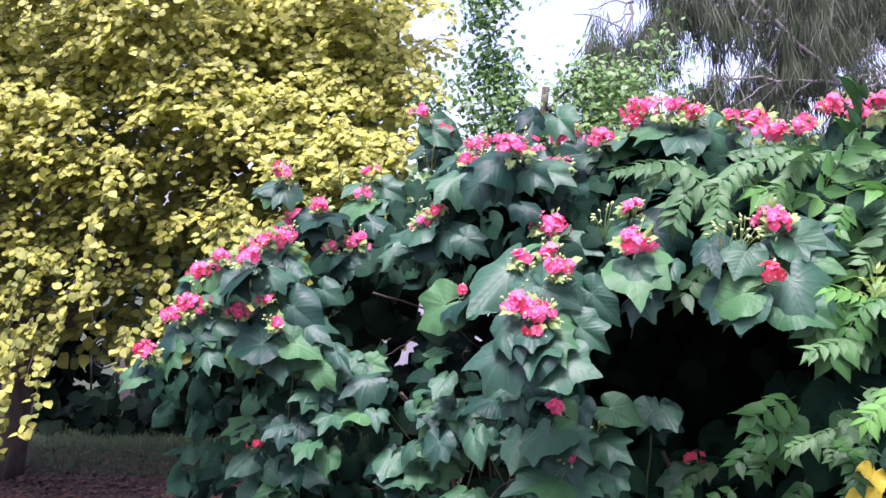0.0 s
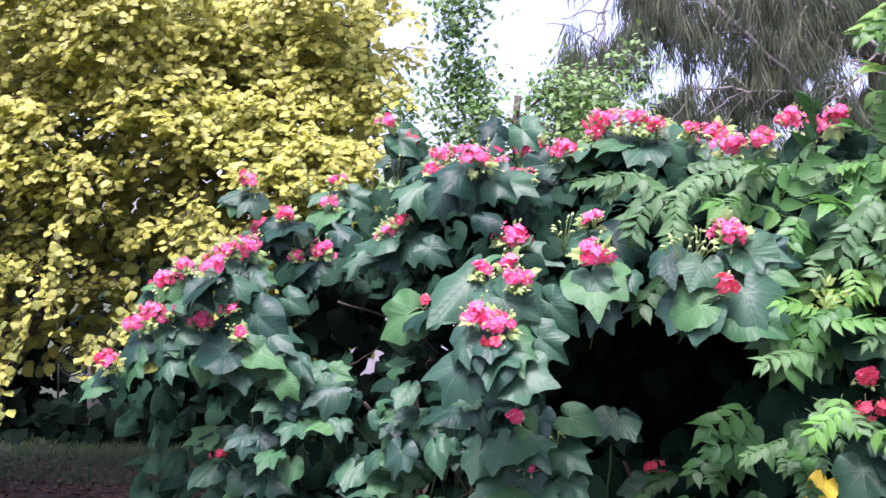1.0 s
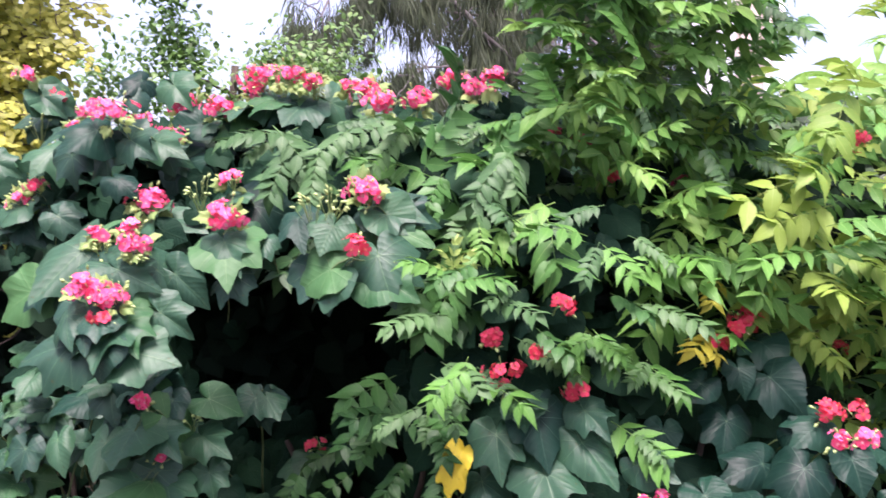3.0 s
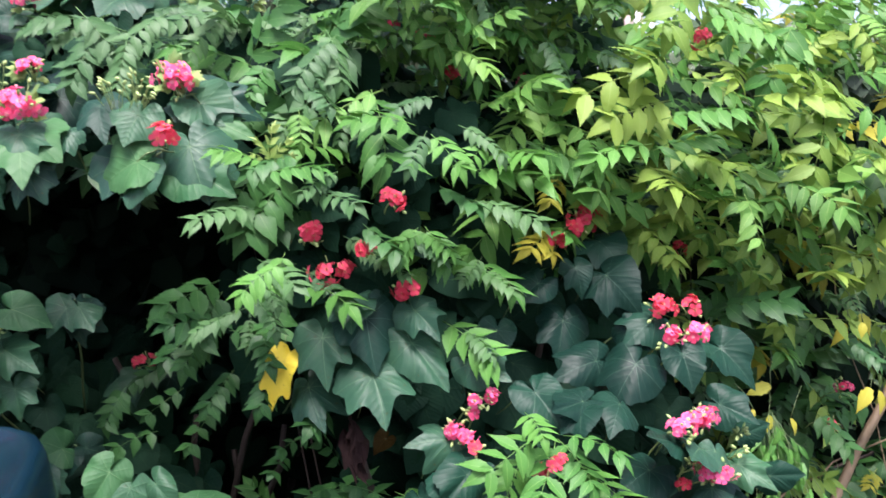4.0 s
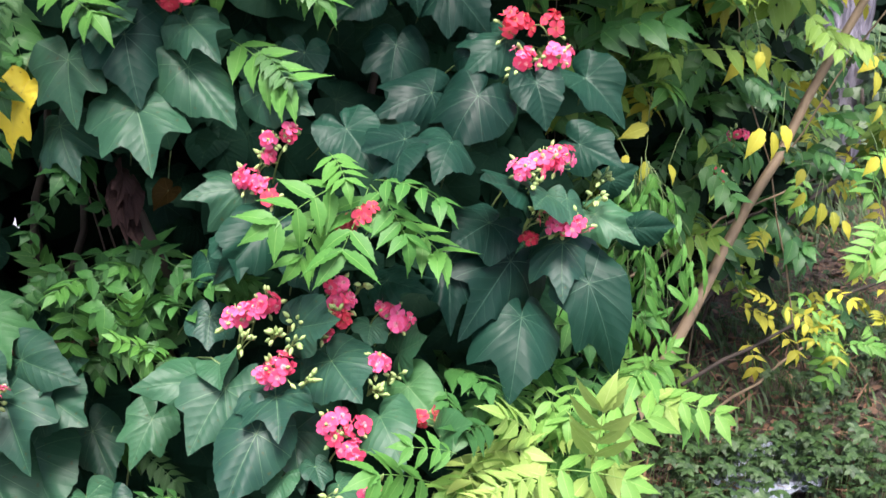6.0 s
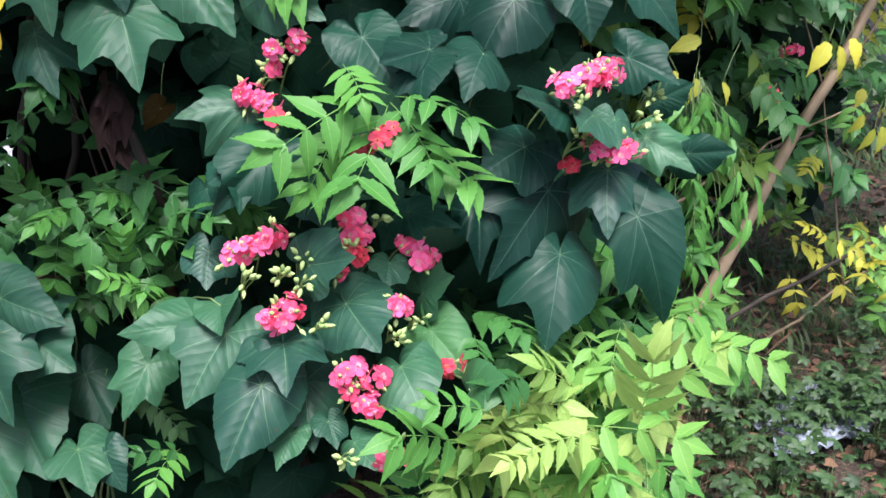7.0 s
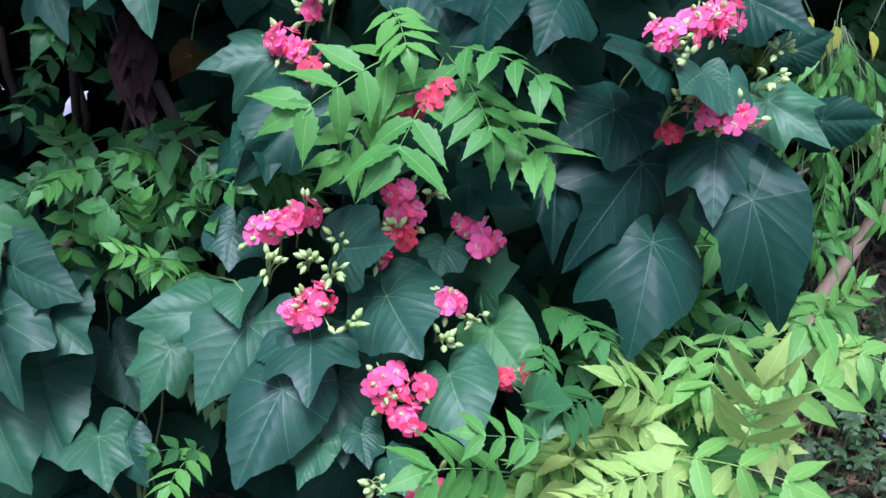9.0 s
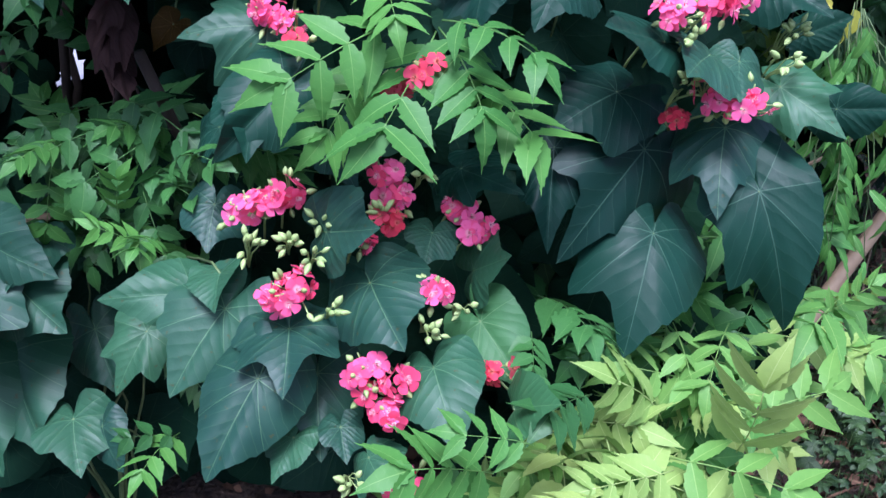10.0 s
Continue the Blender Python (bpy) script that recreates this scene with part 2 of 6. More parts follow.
def tube(points, r0, r1, sides=6, rough=0.0, rng=None):
    """Verts and faces of a tapered, slightly uneven rod along points."""
    pts = [Vector(p) for p in points]
    verts, faces = [], []
    n = len(pts)
    side = Vector((0.31, 0.77, 0.55))
    for i, p in enumerate(pts):
        d = (pts[min(i + 1, n - 1)] - pts[max(i - 1, 0)]).normalized()
        a = d.cross(side).normalized()
        b = d.cross(a)
        r = r0 + (r1 - r0) * i / (n - 1)
        for k in range(sides):
            t = 2 * math.pi * k / sides
            rr = r * (1 + (rng.uniform(-rough, rough) if rng else 0))
            verts.append(p + rr * (math.cos(t) * a + math.sin(t) * b))
    for i in range(n - 1):
        for k in range(sides):
            k2 = (k + 1) % sides
            faces.append((i * sides + k, i * sides + k2, (i + 1) * sides + k2, (i + 1) * sides + k))
    faces.append(tuple(range(sides))[::-1])
    faces.append(tuple((n - 1) * sides + k for k in range(sides)))
    return verts, faces


def ovoid(p, d, length, r, sides=6):
    """Verts and faces of a pointed bud from p along d."""
    p, d = Vector(p), Vector(d).normalized()
    a = d.cross(Vector((0.31, 0.77, 0.55))).normalized()
    b = d.cross(a)
    verts, faces = [], []
    for t, w in ((0.0, 0.35), (0.2, 0.85), (0.45, 1.0), (0.7, 0.75), (0.9, 0.3), (1.0, 0.08)):
        for k in range(sides):
            q = 2 * math.pi * k / sides
            verts.append(p + d * length * t + r * w * (math.cos(q) * a + math.sin(q) * b))
    for i in range(5):
        for k in range(sides):
            k2 = (k + 1) % sides
            faces.append((i * sides + k, i * sides + k2, (i + 1) * sides + k2, (i + 1) * sides + k))
    return verts, faces


def arc(a, b, sag, rng=None, n=8, wob=0.0):
    """Points from a to b, lifted in the middle by sag, with some wobble."""
    a, b = Vector(a), Vector(b)
    out = []
    for i in range(n + 1):
        t = i / n
        p = a.lerp(b, t) + Vector((0, 0, sag * 4 * t * (1 - t)))
        if rng and 0 < i < n:
            p += Vector([rng.uniform(-wob, wob) for _ in range(3)])
        out.append(p)
    return out


def joined(chunks):
    verts, faces, uvs = [], [], []
    for v, f, *u in chunks:
        o = len(verts)
        verts += list(v)
        faces += [tuple(i + o for i in q) for q in f]
        uvs += list(u[0]) if u else [(0, 0)] * len(v)
    return verts, faces, uvs


def rounded_box(sx, sy, sz, bevel, segments=3, taper=0.0):
    bm = bmesh.new()
    bmesh.ops.create_cube(bm, size=1.0)
    for v in bm.verts:
        k = 1 - taper * (0.5 - v.co.z)
        v.co = Vector((v.co.x * sx * k, v.co.y * sy * k, v.co.z * sz))
    bmesh.ops.bevel(bm, geom=bm.edges[:], offset=bevel, segments=segments, affect="EDGES", profile=0.5)
    return bm


def bm_mesh(name, bm, material, smooth=True):
    me = bpy.data.meshes.new(name)
    bm.to_mesh(me)
    bm.free()
    me.materials.append(material)
    if smooth:
        me.polygons.foreach_set("use_smooth", [True] * len(me.polygons))
    return me


# ---- leaves and blossoms ----
OUTLINES = [  # angle from the tip and radius of a heart-shaped, a shouldered and a lobed leaf
    [(0, 1.0), (7, 0.89), (16, 0.80), (32, 0.73), (55, 0.69), (80, 0.67), (110, 0.65), (135, 0.60), (155, 0.54), (168, 0.38), (180, 0.07)],
    [(0, 1.0), (7, 0.86), (15, 0.75), (26, 0.68), (38, 0.70), (50, 0.76), (60, 0.73), (80, 0.66), (105, 0.66), (135, 0.60), (155, 0.54), (168, 0.38), (180, 0.07)],
    [(0, 1.0), (6, 0.86), (14, 0.71), (23, 0.62), (33, 0.65), (43, 0.82), (48, 0.84), (56, 0.70), (70, 0.60), (84, 0.66), (92, 0.72), (102, 0.66), (130, 0.58), (155, 0.52), (168, 0.36), (180, 0.07)],
]
CURLED = [(0, 1.0), (5, 0.82), (11, 0.66), (18, 0.60), (27, 0.74), (33, 0.68), (44, 0.48), (62, 0.38), (90, 0.33), (120, 0.38), (145, 0.42), (165, 0.36), (180, 0.22)]  # a dying leaf, rolled in at the sides


def broad_leaf(seed, rings=(0.2, 0.42, 0.64, 0.84, 1.0), steps=72, outline=None):
    """A broad leaf with a heart-shaped foot: stalk end at the origin, long tip at y = 1, drooping and wavy at the rim, finely toothed."""
    rng = random.Random(seed)
    sides = []
    for k in range(2):
        knots = outline or OUTLINES[(seed + (rng.random() < 0.3) * k) % 3]
        r = np.interp(np.arange(-180, 361), [a for a, q in knots], [q for a, q in knots])
        r[:180] = r[360:180:-1]
        r[361:] = r[359:179:-1]
        soft = np.convolve(r, np.hanning(13) / np.hanning(13).sum(), "same")[180:361]
        blend = np.clip((np.arange(181) - 2) / 8, 0, 1)
        sides.append((r[180:361] * (1 - blend) + soft * blend) * (1 + rng.uniform(-0.04, 0.06) * np.sin(np.arange(181) * math.pi / 180)))
    cup, roll, lean = rng.uniform(0.15, 0.6), rng.uniform(-0.22, 0.22), rng.uniform(0.3, 0.85)
    keel = rng.uniform(0.08, 0.5)
    ph, ph2, ph3 = rng.uniform(0, 6), rng.uniform(0, 6), rng.uniform(0, 6)
    bend = rng.uniform(-0.10, 0.10)
    bites = [(rng.uniform(25, 335), rng.uniform(0.06, 0.2), rng.uniform(3, 7)) for _ in range(rng.choice((0, 0, 1, 2)))]
    verts, uvs, faces = [Vector((0, 0, 0))], [(0, 0)], []
    for q in rings:
        for k in range(steps):
            a = 360 * k / steps
            side, fold = (0, a) if a <= 180 else (1, 360 - a)
            r = float(np.interp(fold, np.arange(181), sides[side])) * q
            if q == 1.0 and steps > 30:
                for at, deep, wide in bites:
                    r *= 1 - deep * math.exp(-((a - at) / wide) ** 2)
                r *= 1 + (0.009 if k % 2 else -0.009) + rng.uniform(-0.012, 0.012)
            x, y = r * math.sin(radians(a)), r * math.cos(radians(a))
            z = -cup * x * x * 2.0 - lean * max(y - 0.1, 0) ** 2 * 0.55 - 0.35 * min(y, 0) ** 2 + keel * abs(x) + roll * x
            z += 0.09 * q * q * math.sin(2 * radians(a) + ph) + 0.045 * q ** 3 * math.sin(5 * radians(a) + ph2) + 0.02 * q ** 4 * math.sin(9 * radians(a) + ph3)
            verts.append(Vector((x + bend * max(y, 0) ** 2, y, z)))
            uvs.append((x, y))
    for k in range(steps):
        k2 = (k + 1) % steps
        faces.append((0, 1 + k2, 1 + k))
        for i in range(len(rings) - 1):
            o = 1 + i * steps
            faces.append((o + k, o + k2, o + steps + k2, o + steps + k))
    return verts, [f[::-1] for f in faces], uvs


def leaflet(length, width, droop, rng, segs=5, fold=0.25):
    """A pointed leaflet along +y with a folded midrib; with many segments its rim is toothed."""
    verts, uvs, faces = [], [], []
    prof = [0.06, 0.60, 0.92, 1.0, 0.92, 0.72, 0.44, 0.19, 0.0] if segs > 5 else [0.06, 0.80, 1.0, 0.76, 0.36, 0.0] if segs > 3 else [0.08, 0.95, 0.75, 0.0]
    bend = rng.uniform(-0.12, 0.12)
    for i in range(segs + 1):
        t = i / segs
        w = width * float(np.interp(t, np.linspace(0, 1, len(prof)), prof)) * (1 + rng.uniform(-0.06, 0.06))
        if segs > 5 and 0 < i < segs:
            w *= 1.07 if i % 2 else 0.94
        z = -droop * length * t * t
        for s in (-1, 0, 1):
            verts.append(Vector((s * w + bend * length * t * t, length * t * (1 - 0.25 * droop * t) - 0.05 * length * abs(s) * (segs > 5 and i % 2), z + (fold * w if s else 0))))
            uvs.append((s * w / max(length, 1e-4), t))
    for i in range(segs):
        o = i * 3
        for s in (0, 1):
            faces.append((o + s, o + s + 1, o + s + 4, o + s + 3))
    return verts, faces, uvs


def moved(chunk, m):
    return [m @ v for v in chunk[0]], *chunk[1:]


def frond(seed, pairs, wide=0.185, long=0.46):
    """A pinnate leaf along +y of length 1 with paired leaflets that hang from an arched stalk."""
    rng = random.Random(seed)
    bend = rng.uniform(0.10, 0.3)
    point = lambda t: Vector((0.03 * math.sin(3 * t + seed), t, 0.35 * bend * math.sin(math.pi * min(t, 1.0) * 0.8) - bend * t * t * 0.5))
    chunks = [(*tube([point(i / 6 * 0.8) for i in range(7)], 0.007, 0.004, 4),)]
    for i in range(pairs):
        t = 0.17 + 0.65 * i / max(pairs - 1, 1)
        for s in (-1, 1):
            ln = (long - 0.06 * abs(i - pairs / 2) / pairs) * rng.uniform(0.85, 1.12) * (0.75 + 1.0 / pairs)
            lf = leaflet(ln, ln * wide * rng.uniform(0.9, 1.15), rng.uniform(0.05, 0.36), rng, 14)
            m = Matrix.Translation(point(t)) @ pose(0, 0, 0, rng.uniform(-18, 2), s * rng.uniform(0, 22), -s * rng.uniform(48, 70))
            chunks.append(moved(lf, m))
    tip = leaflet(long, long * wide, rng.uniform(0.2, 0.5), rng, 14)
    chunks.append(moved(tip, Matrix.Translation(point(0.8)) @ pose(0, 0, 0, -20, rng.uniform(-15, 15), rng.uniform(-10, 10))))
    return joined(chunks)


def blossom(seed):
    """A five-petalled open flower facing +z, radius about 1."""
    rng = random.Random(seed)
    chunks = []
    for k in range(5):
        verts, uvs, faces = [], [], []
        cup, tw = rng.uniform(0.05, 0.3), rng.uniform(-0.12, 0.12)
        for i, (t, w) in enumerate(((0.08, 0.06), (0.4, 0.28), (0.75, 0.42), (1.0, 0.22))):
            for s in (-1, 0, 1):
                x = s * w
                verts.append(Vector((x, t - 0.06 * abs(s) * (i == 3), cup * t * t + 0.14 * abs(s) * w - 0.1 * (i == 3) + tw * x)))
                uvs.append((x, t))
        for i in range(3):
            for s in (0, 1):
                o = i * 3 + s
                faces.append((o, o + 1, o + 4, o + 3))
        chunks.append(moved((verts, faces, uvs), pose(0, 0, 0.03 * (k % 2), 0, 0, 72 * k + rng.uniform(-9, 9))))
    for k in range(5):
        a = 72 * k + 30
        tip = Vector((0.16 * math.cos(radians(a)), 0.16 * math.sin(radians(a)), 0.42))
        v, f = tube([(0, 0, 0.05), tip], 0.03, 0.05, 3)
        chunks.append((v, f, [(0, 0.05)] * len(v)))
    return joined(chunks)


def frame_of(a, b, width, hint, roll=0.0):
    """A matrix whose y runs from a to b, with z near hint."""
    a, b = Vector(a), Vector(b)
    y = b - a
    ln = y.length
    y = y / ln
    z = Vector(hint)
    z = (z - y * z.dot(y)).normalized()
    z.rotate(Matrix.Rotation(radians(roll), 3, y))
    x = y.cross(z)
    m = Matrix((x * ln * width, y * ln, z * ln)).transposed().to_4x4()
    m.translation = a
    return m


BROAD_MESH = [[mesh_from("leaf", *broad_leaf(11 * t + s), BROAD[t]) for s in range(9)] for t in range(4)]
FROND_MESH = [[mesh_from("frond", *frond(7 * t + s, 4 + s % 2 if t in (0, 4) else 3 + (s + t) % 3, 0.24 if t == 4 else 0.19 if t != 1 else 0.175), VINE[t]) for s in range(6)] for t in range(5)]
FROND_MESH.append([mesh_from("frond", *frond(90 + s, 6 + s % 2, 0.22, 0.31), VINE[5]) for s in range(6)])
FROND_MESH.append([mesh_from("frond", *frond(140 + s, 3, 0.27, 0.36), VINE[4]) for s in range(6)])
FROND_MESH.append([mesh_from("frond", *frond(160 + s, 3 + s % 3, 0.2), VINE[6]) for s in range(6)])
BLOSSOM_MESH = [[mesh_from("blossom", *blossom(s), c) for s in range(4)] for c in (PINK, RED)]


def swarm(base, mats):
    """Many copies of one small mesh at the poses in mats, as arrays joined into one mesh."""
    bv = np.array([tuple(v) + (1.0,) for v in base[0]])
    m = np.array([[list(r) for r in q] for q in mats])
    verts = np.einsum("nij,kj->nki", m, bv)[:, :, :3].reshape(-1, 3)
    n, k = len(mats), len(bv)
    faces = [tuple(i + o * k for i in f) for o in range(n) for f in base[1]]
    return verts, faces, list(base[2]) * n


def stuff(name, base, mats, material, parent=None, label="", category=""):
    v, f, u = swarm(base, mats)
    ob = new(name, mesh_from(name, v, f, u, material))
    put(ob, parent, Matrix())
    tagged(ob, label, category, kind="stuff")
    return ob

# ---- places of the outer leaves (stalk end, tip, width, tone), fronds (base, tip, tone) and flower heads ----
LEAVES_A = [
    (0.706, 2.464, 0.802, 0.672, 2.435, 0.731, 1, 1),
    (0.762, 2.444, 0.813, 0.804, 2.389, 0.765, 0.8, 1),
    (0.663, 2.485, 0.837, 0.619, 2.459, 0.766, 1, 2),
    (0.769, 2.43, 0.731, 0.735, 2.405, 0.685, 1, 1),
    (0.681, 2.465, 0.743, 0.714, 2.414, 0.696, 1, 1),
    (0.737, 2.447, 0.767, 0.704, 2.421, 0.719, 1, 2),
    (1.359, 2.123, 0.949, 1.255, 2.119, 0.961, 0.9, 1),
    (1.756, 2.008, 0.879, 1.657, 1.966, 0.863, 1.1, 0),
    (1.791, 1.991, 0.81, 1.66, 1.902, 0.732, 0.82, 0),
    (1.892, 1.891, 0.789, 1.911, 1.789, 0.665, 0.64, 0),
    (1.869, 1.947, 0.848, 1.822, 1.869, 0.784, 1, 1),
    (1.786, 1.932, 0.726, 1.719, 1.828, 0.648, 1.0, 0),
]
LEAVES_B = [
    (1.679, 2, 0.818, 1.648, 1.925, 0.724, 0.6, 0),
    (2.044, 1.989, 0.844, 2.091, 1.928, 0.859, 0.8, 0),
    (1.44, 1.907, 0.713, 1.452, 1.811, 0.689, 1.15, 1),
    (1.279, 1.957, 0.671, 1.198, 1.907, 0.601, 1, 1),
    (1.241, 1.996, 0.674, 1.149, 1.971, 0.695, 0.8, 1),
    (1.347, 1.898, 0.671, 1.336, 1.813, 0.656, 1.2, 1),
    (1.308, 1.865, 0.633, 1.237, 1.807, 0.554, 0.85, 1),
    (1.376, 1.918, 0.594, 1.362, 1.834, 0.534, 0.95, 1),
    (1.497, 1.839, 0.637, 1.496, 1.75, 0.619, 1.1, 1),
    (1.522, 1.962, 0.739, 1.502, 1.923, 0.722, 1.2, 1),
    (1.569, 1.911, 0.643, 1.598, 1.831, 0.612, 0.9, 2),
    (1.572, 1.958, 0.686, 1.592, 1.896, 0.731, 1.1, 1),
]
LEAVES_C = [
    (1.277, 2.065, 0.753, 1.26, 2.015, 0.716, 1.1, 1),
    (0.997, 2.207, 0.602, 1.06, 2.118, 0.568, 1.1, 1),
    (0.965, 2.233, 0.472, 0.998, 2.103, 0.39, 0.9, 1),
    (1.072, 2.289, 0.464, 1.095, 2.214, 0.395, 0.9, 1),
    (0.942, 2.186, 0.604, 0.97, 2.08, 0.522, 1, 1),
    (1.051, 2.132, 0.417, 1.059, 2.039, 0.395, 1, 1),
    (1.091, 2.112, 0.414, 1.1, 2.058, 0.379, 1, 1),
    (1.335, 2.078, 0.874, 1.319, 2.007, 0.84, 1, 0),
    (1.566, 2.004, 0.799, 1.604, 1.918, 0.807, 0.8, 0),
    (1.419, 2.004, 0.844, 1.429, 1.951, 0.814, 1, 0),
    (1.587, 1.985, 1.024, 1.55, 1.923, 0.996, 1, 0),
    (1.784, 1.957, 0.951, 1.693, 1.915, 0.985, 0.9, 0),
]
LEAVES_D = [
    (1.863, 1.929, 0.932, 1.842, 1.884, 0.903, 1.1, 1),
    (1.922, 1.932, 0.898, 1.958, 1.852, 0.872, 0.8, 1),
    (1.832, 1.94, 0.938, 1.774, 1.878, 0.947, 1.1, 1),
    (2.03, 2.06, 0.921, 2.072, 2.029, 0.948, 0.9, 0),
    (1.277, 1.985, 0.702, 1.265, 1.929, 0.7, 1.1, 1),
    (1.398, 1.94, 0.765, 1.439, 1.866, 0.795, 1, 1),
    (1.34, 1.853, 0.556, 1.308, 1.816, 0.535, 0.9, 1),
    (1.418, 1.808, 0.551, 1.425, 1.748, 0.55, 1, 1),
    (1.562, 1.747, 0.638, 1.569, 1.691, 0.689, 1, 2),
    (1.171, 2.098, 0.566, 1.12, 2.048, 0.512, 0.9, 1),
    (1.291, 2.142, 0.822, 1.292, 2.071, 0.795, 0.9, 0),
    (1.033, 2.233, 0.647, 1.003, 2.152, 0.631, 0.9, 1),
]
LEAVES_E = [
    (0.903, 2.202, 0.469, 0.941, 2.102, 0.357, 0.9, 1),
    (1.602, 2.011, 1.037, 1.513, 1.972, 1.031, 0.9, 0),
    (1.682, 2.004, 1.027, 1.628, 1.927, 1.008, 1, 0),
    (1.393, 1.848, 0.566, 1.391, 1.806, 0.55, 1, 1),
    (1.196, 2.212, 1.2, 1.198, 2.155, 1.088, 1, 0),
    (1.107, 2.235, 1.16, 1.094, 2.167, 1.07, 1, 0),
    (1.201, 2.177, 1.084, 1.213, 2.08, 1.009, 1.1, 0),
    (1.288, 2.181, 1.147, 1.346, 2.106, 1.06, 0.8, 0),
    (1.298, 2.193, 1.214, 1.332, 2.116, 1.174, 0.9, 0),
    (1.082, 2.272, 1.047, 1.086, 2.181, 0.981, 0.9, 0),
    (1.408, 2.127, 1.11, 1.465, 2.064, 1.075, 1, 0),
    (1.685, 2.289, 1.158, 1.643, 2.232, 1.066, 0.9, 0),
]
LEAVES_F = [
    (1.779, 2.253, 1.266, 1.809, 2.153, 1.209, 1, 0),
    (1.619, 2.284, 1.25, 1.557, 2.267, 1.207, 1.1, 0),
    (1.769, 2.093, 1.087, 1.68, 2.058, 1.01, 1, 0),
    (1.706, 2.158, 1.086, 1.59, 2.127, 1.076, 0.9, 0),
    (1.873, 2.074, 1.107, 1.878, 2.024, 1.035, 1, 0),
    (2.008, 2.132, 1.101, 2.052, 2.047, 1.041, 0.9, 0),
    (1.802, 2.334, 1.339, 1.82, 2.242, 1.301, 1, 0),
    (1.714, 2.283, 1.283, 1.715, 2.239, 1.227, 0.9, 0),
    (1.52, 2.062, 1.05, 1.546, 1.986, 1, 1, 0),
    (1.37, 2.063, 0.891, 1.283, 2.01, 0.834, 0.8, 0),
    (1.795, 2.174, 1.149, 1.822, 2.122, 1.108, 1, 0),
    (0.852, 2.382, 0.757, 0.935, 2.291, 0.743, 0.85, 2),
]
LEAVES_G = [
    (0.926, 2.282, 0.719, 0.953, 2.184, 0.664, 1.15, 2),
    (0.862, 2.253, 0.673, 0.808, 2.215, 0.65, 1.2, 1),
    (0.821, 2.396, 0.762, 0.78, 2.324, 0.704, 1.1, 2),
    (0.896, 2.204, 0.656, 0.951, 2.144, 0.63, 1.1, 1),
    (0.975, 2.213, 0.661, 1.039, 2.13, 0.653, 1, 1),
    (1.17, 2.236, 1.236, 1.148, 2.159, 1.193, 1, 0),
    (1.492, 2.216, 1.159, 1.469, 2.18, 1.098, 1, 0),
    (1.954, 2.049, 0.995, 1.997, 1.972, 0.973, 1, 0),
    (1.853, 2.159, 1.171, 1.755, 2.117, 1.147, 1, 0),
    (0.401, 2.424, 1.517, 0.476, 2.401, 1.446, 0.9, 0),
    (0.279, 2.401, 1.53, 0.371, 2.359, 1.485, 1, 1),
]
LEAVES_H = [
    (0.254, 2.333, 1.436, 0.25, 2.263, 1.388, 1.1, 1),
    (0.372, 2.381, 1.434, 0.449, 2.358, 1.381, 1, 1),
    (0.187, 2.486, 1.57, 0.075, 2.427, 1.456, 0.9, 1),
    (0.183, 2.347, 1.433, 0.188, 2.277, 1.371, 0.9, 1),
    (0.269, 2.309, 1.369, 0.243, 2.278, 1.305, 1.2, 1),
    (0.338, 2.371, 1.363, 0.338, 2.321, 1.3, 0.9, 2),
    (0.509, 2.457, 1.59, 0.54, 2.39, 1.521, 1, 0),
    (0.524, 2.449, 1.511, 0.487, 2.416, 1.444, 1.1, 0),
    (0.597, 2.467, 1.591, 0.57, 2.415, 1.527, 0.8, 1),
    (0.676, 2.329, 1.643, 0.672, 2.259, 1.574, 0.9, 0),
    (0.75, 2.296, 1.624, 0.712, 2.263, 1.564, 1.2, 1),
    (0.722, 2.316, 1.528, 0.747, 2.268, 1.435, 1.1, 0),
]
LEAVES_I = [
    (0.847, 2.257, 1.56, 0.863, 2.189, 1.454, 1.1, 1),
    (0.062, 3.017, 1.834, 0.075, 2.989, 1.734, 1.1, 1),
    (0.153, 3.016, 1.835, 0.166, 2.967, 1.752, 1.1, 1),
    (-0.041, 3.279, 1.871, -0.11, 3.204, 1.797, 1.1, 1),
    (0.456, 3.149, 1.846, 0.437, 3.118, 1.778, 1.1, 0),
    (0.238, 3.132, 2.069, 0.175, 3.077, 2.033, 1, 0),
    (0.322, 3.231, 2.073, 0.379, 3.166, 2.003, 1, 0),
    (0.221, 3.099, 2.018, 0.222, 3.069, 1.959, 1.1, 0),
    (0.217, 2.808, 1.755, 0.269, 2.763, 1.712, 1, 0),
    (-0.76, 3.687, 1.861, -0.806, 3.613, 1.794, 1.1, 0),
    (-0.631, 3.685, 1.704, -0.701, 3.649, 1.669, 1, 0),
    (-0.623, 3.241, 1.536, -0.559, 3.197, 1.476, 1, 1),
]
